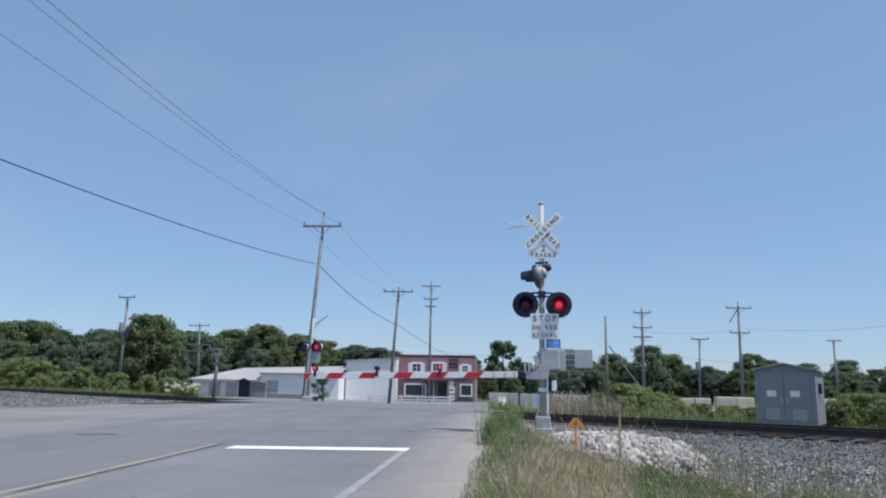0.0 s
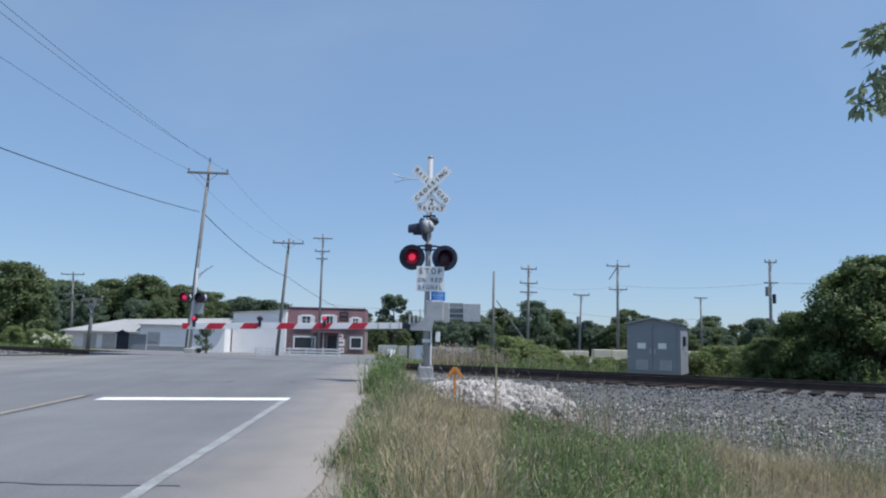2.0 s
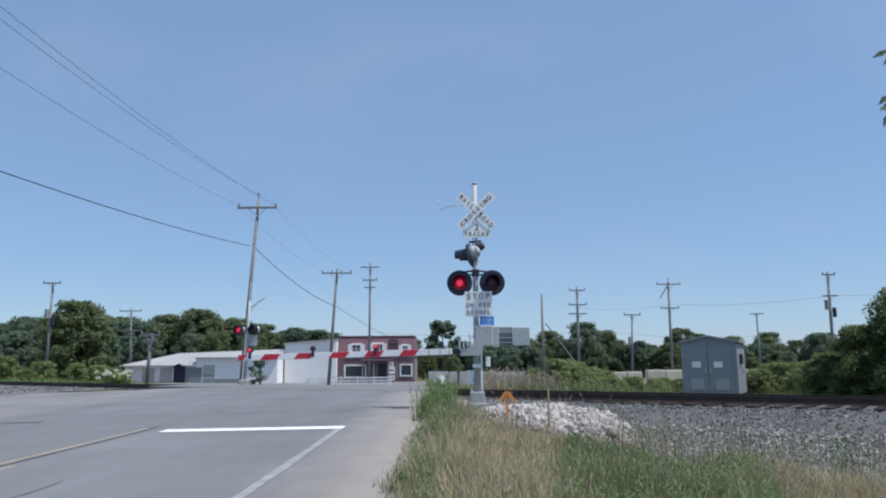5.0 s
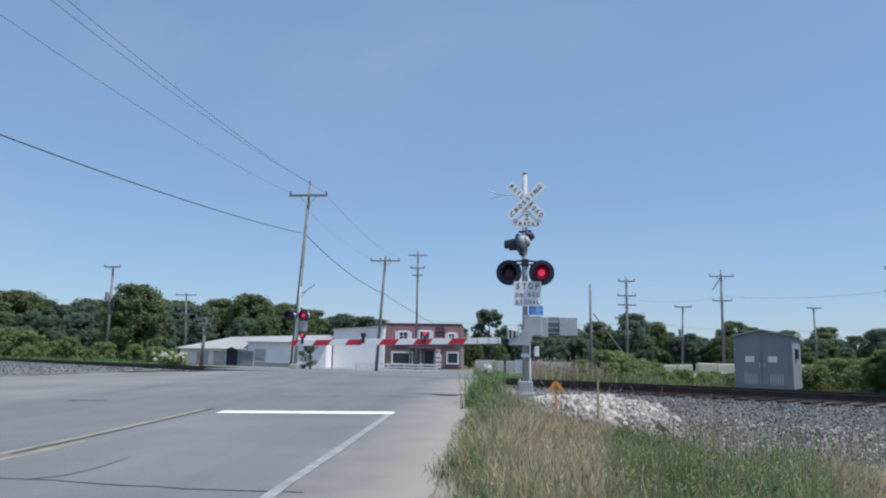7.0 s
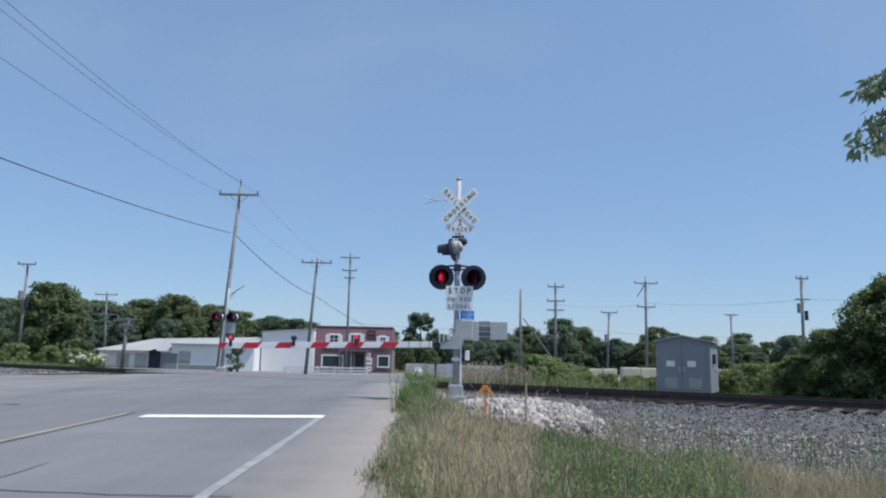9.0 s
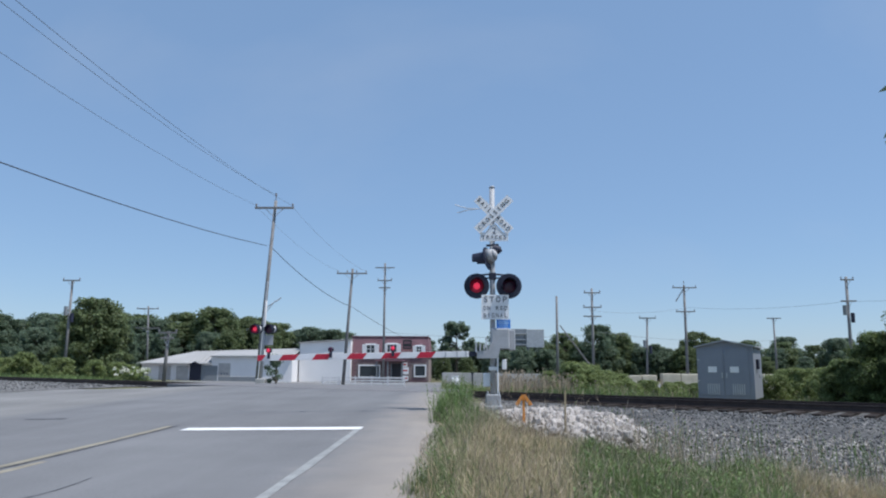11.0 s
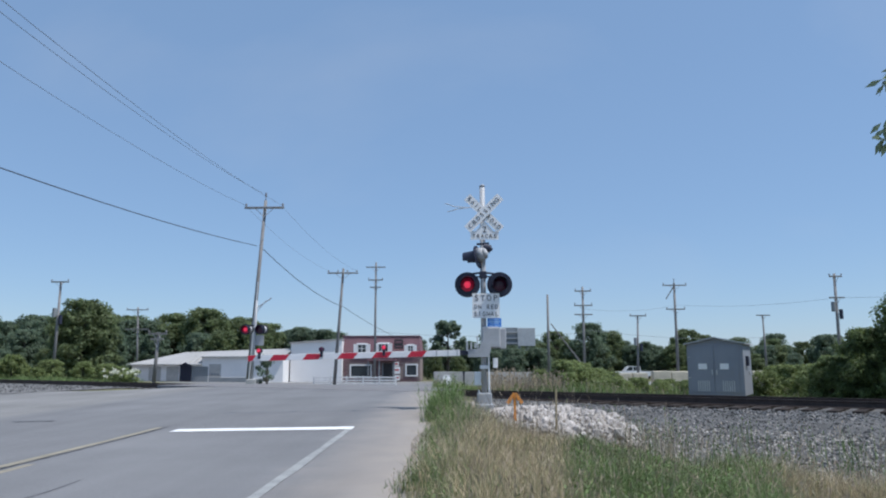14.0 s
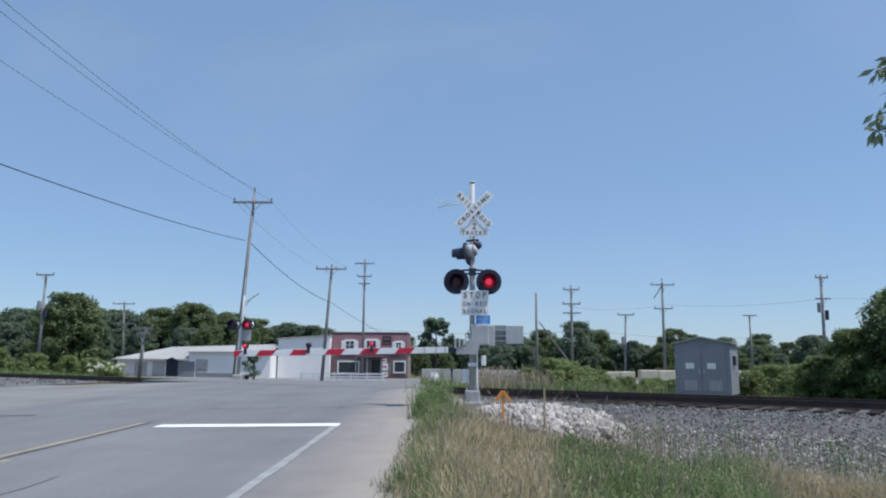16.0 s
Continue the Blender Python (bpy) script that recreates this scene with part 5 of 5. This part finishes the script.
def sprig(c, n, spread, droop=0.75, long=0.08, wide=0.17):
    """Pointed leaves round a place, hanging."""
    for _ in range(n):
        base = np.array(c) + lr.normal(size=3) * spread
        d = np.array([lr.normal() * 0.5 - 0.15, lr.normal() * 0.5, -droop + 0.3 * lr.normal()])
        d /= np.linalg.norm(d)
        sdv = np.cross(d, lr.normal(size=3))
        sdv /= np.linalg.norm(sdv)
        l = lr.uniform(0.65, 1.15) * long
        LV.append([base, base + d * l * 0.5 + sdv * l * wide, base + d * l, base + d * l * 0.5 - sdv * l * wide])


for _ in range(40):
    a, d = lr.uniform(0, 6.28), lr.uniform(0.3, 1.6)
    sprig((d * math.cos(a), d * math.sin(a) - 0.3, lr.uniform(4.2, 6.2)), 40, 0.35)
quads("leaves", np.array(LV), LEAF_NEAR, bough)
# the two low sprays that stir in the wind: twigs with leaves hanging below them
LV = []
b = B()
TIP = Vector((1.453 - OX, 2.286 - OY, 1.892 - OZ))
for dx, dz in ((0.075, 0.075), (0.03, 0.025), (0.02, -0.03), (0.085, 0.225), (0.05, 0.18), (0.14, 0.05), (0.13, 0.225), (0.1, -0.02), (0.1, 0.19)):
    end = TIP + Vector((dx, 0.02 * lr.normal(), dz))
    root = TIP + Vector((0.95, 0.2, 0.16 + dz))

    def bow(k):
        return end.lerp(root, k) + Vector((0, 0, 0.035 * math.sin(math.pi * min(1, 3 * k))))

    tube(b, [bow(k) for k in (0, 0.15, 0.3, 0.5, 0.75, 1.0)], 0.0025, 5)
    tube(b, [root, root.lerp(Vector((-0.15, 0.15, 2.9)), 0.5) + Vector((0, 0, 0.1)), Vector((-0.15, 0.15, 2.9))], 0.012, 6)
    sprig(tuple(end), 5, 0.005, 0.5, 0.055, 0.16)
    for k in np.linspace(0.02, 1.0, 34):
        sprig(tuple(bow(k)), 6, 0.012, 0.95, 0.055, 0.17)
branch = part("branch", b, BARK, bough, "thin drooping branch with hanging leaf sprays")
quads("leaf_spray", np.array(LV), LEAF_NEAR, branch)


# ---- grass ----
def blades(name, n, where, h0, h1, w, material, seed, label, lean=0.35, head=0.0):
    """Upright bent blades, each a two-piece tapering strip."""
    r = np.random.default_rng(seed)
    P = []
    while len(P) < n:
        p = where(r)
        if p is not None:
            P.append(p)
    P = np.array(P)
    H_ = r.uniform(h0, h1, n) * P[:, 3]
    base = P[:, :3]
    a = r.uniform(0, 2 * np.pi, n)
    side = np.stack([np.cos(a), np.sin(a), np.zeros(n)], 1) * (w * r.uniform(0.6, 1.4, (n, 1)))
    b2 = r.uniform(0, 2 * np.pi, n)
    tip = np.stack([np.cos(b2), np.sin(b2), np.zeros(n)], 1) * (H_ * lean * np.abs(r.normal(size=n)))[:, None]
    up = np.array([0, 0, 1.0])
    mid = base + up * (H_ * 0.55)[:, None] + tip * 0.28
    top = base + up * H_[:, None] + tip
    q1 = np.stack([base - side, base + side, mid + side * 0.75, mid - side * 0.75], 1)
    q2 = np.stack([mid - side * 0.75, mid + side * 0.75, top + side * 0.15, top - side * 0.15], 1)
    allq = [q1, q2]
    if head:
        k = side * (head / w)
        m2 = mid * 0.25 + top * 0.75
        allq.append(np.stack([m2, (m2 + top) / 2 + k, top + (top - m2) * 0.15, (m2 + top) / 2 - k], 1))
    ob = quads(name, np.concatenate(allq), material)
    return tagged(ob, label, "grass", kind="stuff")


def verge(r, dens=lambda x, y: 1.0, ymin=2.4, ymax=17.5, xmax=12):
    y = ymin + (ymax - ymin) * r.random() ** 1.5
    x = -0.95 + (xmax + 0.95) * r.random()
    if x > 0.72 * y + 1.4:
        return None
    s = along(x, y)
    edge = x - (-0.54 + 0.04 * step(y, 8, 13) + 0.22 * noise.noise((y * 0.8, 3.1, 0)))
    if edge < 0 or (s > -9.2 + 1.4 * noise.noise((x * 0.6, y * 0.6, 9)) and x > 1.5 + 0.25 * (17 - y)):
        return None
    if ((x - 1.95) / 1.3) ** 2 + ((y - 13.3) / 1.9) ** 2 < 1 or (y > 13.6 and x > 0.15) or s > -5:
        return None
    if r.random() > dens(x, y) * (0.12 + 0.88 * step(edge, 0.0, 0.55)):
        return None
    k = (0.35 + 0.65 * step(edge, 0, 0.5)) * (0.75 + 0.35 * noise.noise((x * 0.9, y * 0.9, 4)))
    k *= 0.6 + 0.4 * step(y, 3, 9) if y < 9 else 1.0
    k *= 1 - 0.45 * step(x, 0.2, 0.9) * (1 - step(x, 3.0, 3.8)) * step(y, 6.5, 9)
    return (x, y, land_z(x, y) - 0.02, max(0.2, k))


def green(x, y):
    g = 0.26 + 0.7 * max(0, noise.noise((x * 0.55, y * 0.55, 1)))
    g += 1.0 * step(y, 9, 12) * (1 - step(x, 0.0, 0.6)) + 0.4 * (1 - step(x, -0.2, 0.5))
    # a lush patch between the straw by the road and the gravel
    g += 1.3 * step(x - 0.15 * y, -0.1, 0.35) * (1 - step(x - 0.4 * y, -0.2, 0.6)) * (1 - step(y, 9.5, 12))
    return min(1, g)


def dry(x, y):
    return min(1, max(0.05, 1.08 - green(x, y) + 0.4 * noise.noise((x * 0.8, y * 0.8, 7))))


blades("green_grass", 68000, lambda r: verge(r, green), 0.25, 0.6, 0.0032, GRASS_G, 31, "lush green verge grass along the road")
blades("dry_grass", 56000, lambda r: verge(r, dry), 0.22, 0.66, 0.0027, GRASS_D, 32, "dry straw-coloured verge grass along the road", 0.55)
blades("seed_grass", 8000, lambda r: verge(r, lambda x, y: 0.4 + 0.6 * dry(x, y)), 0.45, 0.82, 0.0024, GRASS_P, 33, "tall brownish seed-headed grass stems", 0.4, 0.0045)


def before_pile(r):
    x, y = 0.6 + 2.9 * r.random(), 10.3 + 1.6 * r.random()
    return (x, y, min(land_z(x, y), pile_z(x, y)) - 0.02, 0.6 + 0.6 * r.random())


blades("dry_grass", 320, before_pile, 0.4, 0.8, 0.003, GRASS_P, 46, "thin reddish dry stems before the rock heap", 0.3, 0.006)


def thin(r):
    u, s = 1.5 + 22 * r.random(), -8.8 + 3.2 * r.random() ** 2
    p = rail_point(u, s, 0)
    if p.y < 3 or p.x < 2.2 or r.random() < 0.2:
        return None
    return (p.x, p.y, ballast_z(u, s) - 0.02, 0.55 + 0.5 * r.random())


blades("sparse_weeds", 1700, thin, 0.25, 0.55, 0.004, GRASS_P, 34, "sparse dry weeds growing out of the gravel", 0.2, 0.01)

blades("sparse_weeds", 2200, thin, 0.25, 0.6, 0.005, GRASS_G, 44, "thin green weeds growing out of the gravel", 0.25, 0.01)


def tuft(r):
    y = 13.2 + 3.6 * r.random()
    x = -0.12 + 0.2 * r.normal()
    if x > 0.22 or x < -0.6:
        return None
    return (x, y, land_z(x, y) - 0.02, 0.5 + 0.6 * r.random())


blades("green_grass", 1500, tuft, 0.25, 0.7, 0.006, GRASS_G, 35, "lush green tuft of tall grass by the road")


def beyond(r):
    u, s = -8 + 46 * r.random(), 3.2 + 22 * r.random() ** 1.3
    p = rail_point(u, s, 0)
    if p.x < -0.8 or (6.5 < p.x < 13.6 and p.y < 33.5) or s < 3.4:
        return None
    return (p.x, p.y, land_z(p.x, p.y) - 0.02, 0.7 + 0.5 * noise.noise((p.x * 0.3, p.y * 0.3, 2)))


blades("green_grass", 16000, beyond, 0.3, 0.6, 0.018, GRASS_G, 36, "rough green weeds beyond the track", 0.3)
blades("dry_grass", 3500, beyond, 0.35, 0.7, 0.012, GRASS_P, 37, "dry brownish weeds beyond the track", 0.25, 0.03)


def beyond_west(r):
    u, s = -90 + 74 * r.random(), 3.0 + 14 * r.random()
    p = rail_point(u, s, 0)
    if p.x > -27:
        return None
    return (p.x, p.y, land_z(p.x, p.y) - 0.02, 0.8)


blades("green_grass", 7000, beyond_west, 0.25, 0.55, 0.02, GRASS_G, 38, "rough green weeds along the far track", 0.3)

def brown(r):
    x, y = 1.2 + 3.4 * r.random(), 27.5 + 7 * r.random()
    if along(x, y) < 3.3:
        return None
    return (x, y, land_z(x, y) - 0.02, 0.7 + 0.5 * r.random())


blades("dry_grass", 1000, brown, 0.5, 0.95, 0.012, GRASS_P, 39, "tall brown dry grass beyond the track", 0.25, 0.03)


def weeds(name, n, where, h0, h1, leaf, material, seed, label):
    """Leafy stems: small pointed leaves set round upright stalks."""
    r = np.random.default_rng(seed)
    Q = []
    for _ in range(n):
        p = None
        while p is None:
            p = where(r)
        h = r.uniform(h0, h1) * p[3]
        base = np.array(p[:3])
        bend = np.array([r.normal() * 0.14, r.normal() * 0.14, 1.0]) * h
        sd = np.array([0.003, 0.001, 0])
        Q.append([base - sd, base + sd, base + bend + sd * 0.4, base + bend - sd * 0.4])
        k = int(14 + 16 * h)
        for i in range(k):
            f = 0.15 + 0.85 * (i + r.random()) / k
            a = r.uniform(0, 6.28)
            d = np.array([math.cos(a), math.sin(a), r.uniform(0.1, 0.9)])
            d /= np.linalg.norm(d)
            w = np.cross(d, [0.2, 0.1, 1.0])
            w /= np.linalg.norm(w)
            l = leaf * r.uniform(0.6, 1.3) * (1.15 - 0.6 * f)
            c = base + bend * f
            Q.append([c, c + d * l * 0.5 + w * l * 0.16, c + d * l, c + d * l * 0.5 - w * l * 0.16])
    ob = quads(name, np.array(Q), material)
    return tagged(ob, label, "weeds", kind="stuff")


weeds("leafy_weeds", 1500, lambda r: verge(r, lambda x, y: max(0, green(x, y) - 0.45) * 1.6), 0.35, 0.72, 0.075, GRASS_G, 51, "leafy green weeds standing among the verge grass")
weeds("leafy_weeds", 90, tuft, 0.5, 0.95, 0.1, GRASS_G, 52, "tall leafy green weeds beside the shoulder")
weeds("leafy_weeds", 900, lambda r: beyond(r), 0.6, 1.1, 0.16, LEAF_BUSH, 53, "rank green weeds beyond the track")

# ---- pickup that drives along the street behind ----
TZ = land_z(25, 103)
truck = thing("pickup_truck", pose(30, 103, TZ), "white crew-cab pickup driving along the far street", "pickup truck")


def extrude_side(prof, y0, y1):
    b = B()
    lo = [b.verts.new((x, y0, z)) for x, z in prof]
    hi = [b.verts.new((x, y1, z)) for x, z in prof]
    b.faces.new(lo), b.faces.new(hi[::-1])
    for i in range(len(prof)):
        j = (i + 1) % len(prof)
        b.faces.new((lo[i], hi[i], hi[j], lo[j]))
    bmesh.ops.recalc_face_normals(b, faces=b.faces[:])
    return b


part("body", extrude_side([(-2.85, 0.5), (2.85, 0.5), (2.85, 1.15), (0.9, 1.2), (-0.95, 1.2), (-2.7, 1.12), (-2.85, 0.95)], -0.95, 0.95), CAR_W, truck)
part("cab", extrude_side([(-1.25, 1.2), (1.05, 1.2), (0.95, 1.85), (-0.45, 1.9), (-0.7, 1.84)], -0.85, 0.85), CAR_W, truck)
for x0, x1, x2, x3 in ((-1.05, -0.12, -0.12, -0.62), (-0.02, 0.93, 0.86, -0.02)):
    b = B()
    vs = [b.verts.new(p) for p in ((x0, -0.856, 1.26), (x1, -0.856, 1.26), (x2, -0.856, 1.8), (x3, -0.856, 1.8))]
    b.faces.new(vs)
    part("side_window", b, GLASS, truck, "dark side window")
for x in (-1.85, 1.8):
    for y in (-0.9, 0.68):
        b = B()
        cyl(b, (x, y - 0.02, 0.4), (x, y + 0.24, 0.4), 0.4, 0.4, 20)
        wheel = part("wheel", b, TYRE, truck)
        b = B()
        cyl(b, (x, y - 0.03, 0.4), (x, y, 0.4), 0.24, 0.24, 14)
        part("rim", b, STEEL, wheel)


# ---- what moves ----
def motions():
    # the pickup crosses behind the weeds from behind the hut and goes on along the street
    walk(truck, [(t, pose(34.9 + 4.6 * (12 - t), 103, TZ)) for t in (0.0, 2.0, 4.0, 6.0, 8.0, 10.0, 12.0, 13.0, 14.0, 15.0, 16.0)])
    # the low leaf sprays stir in the wind
    sway = [(1.5, -0.035, 0.012, -0.064), (2, -0.011, 0.000, 0.003), (3, 0.018, 0.001, -0.014), (3.5, 0.049, -0.009, 0.041), (6, -0.049, -0.005, 0.038), (6.5, -0.058, -0.006, 0.034), (8.5, -0.050, 0.002, -0.016), (9, -0.007, -0.001, 0.009), (9.5, -0.053, -0.002, 0.017), (14, -0.051, -0.003, 0.016), (14.5, -0.060, 0.010, -0.061), (15, -0.055, 0.005, -0.028), (15.5, -0.062, -0.000, 0.001), (16, -0.099, -0.003, 0.018)]
    walk(branch, [(0.0, pose(0, 0, 0))] + [(t, pose(x, y, z)) for t, x, y, z in sway])
    # alternating flashers turn their lit face out and in
    for disc, first in flashers:
        base = disc.matrix_basis.copy()
        lit = first
        rows = [(0.0, base @ pose(0, 0, 0, 0, 0, 0 if lit else 180))]
        ang = 0 if lit else 180
        for t in FLASH:
            if t > 15.9:
                break
            for k, dt in enumerate((-0.034, 0.0, 0.034, 0.067)):
                rows.append((max(t + dt, 0.04), base @ pose(0, 0, 0, 0, 0, ang + 60 * k)))
            ang += 180
        rows.append((16.0, base @ pose(0, 0, 0, 0, 0, ang)))
        walk(disc, rows)


motions()
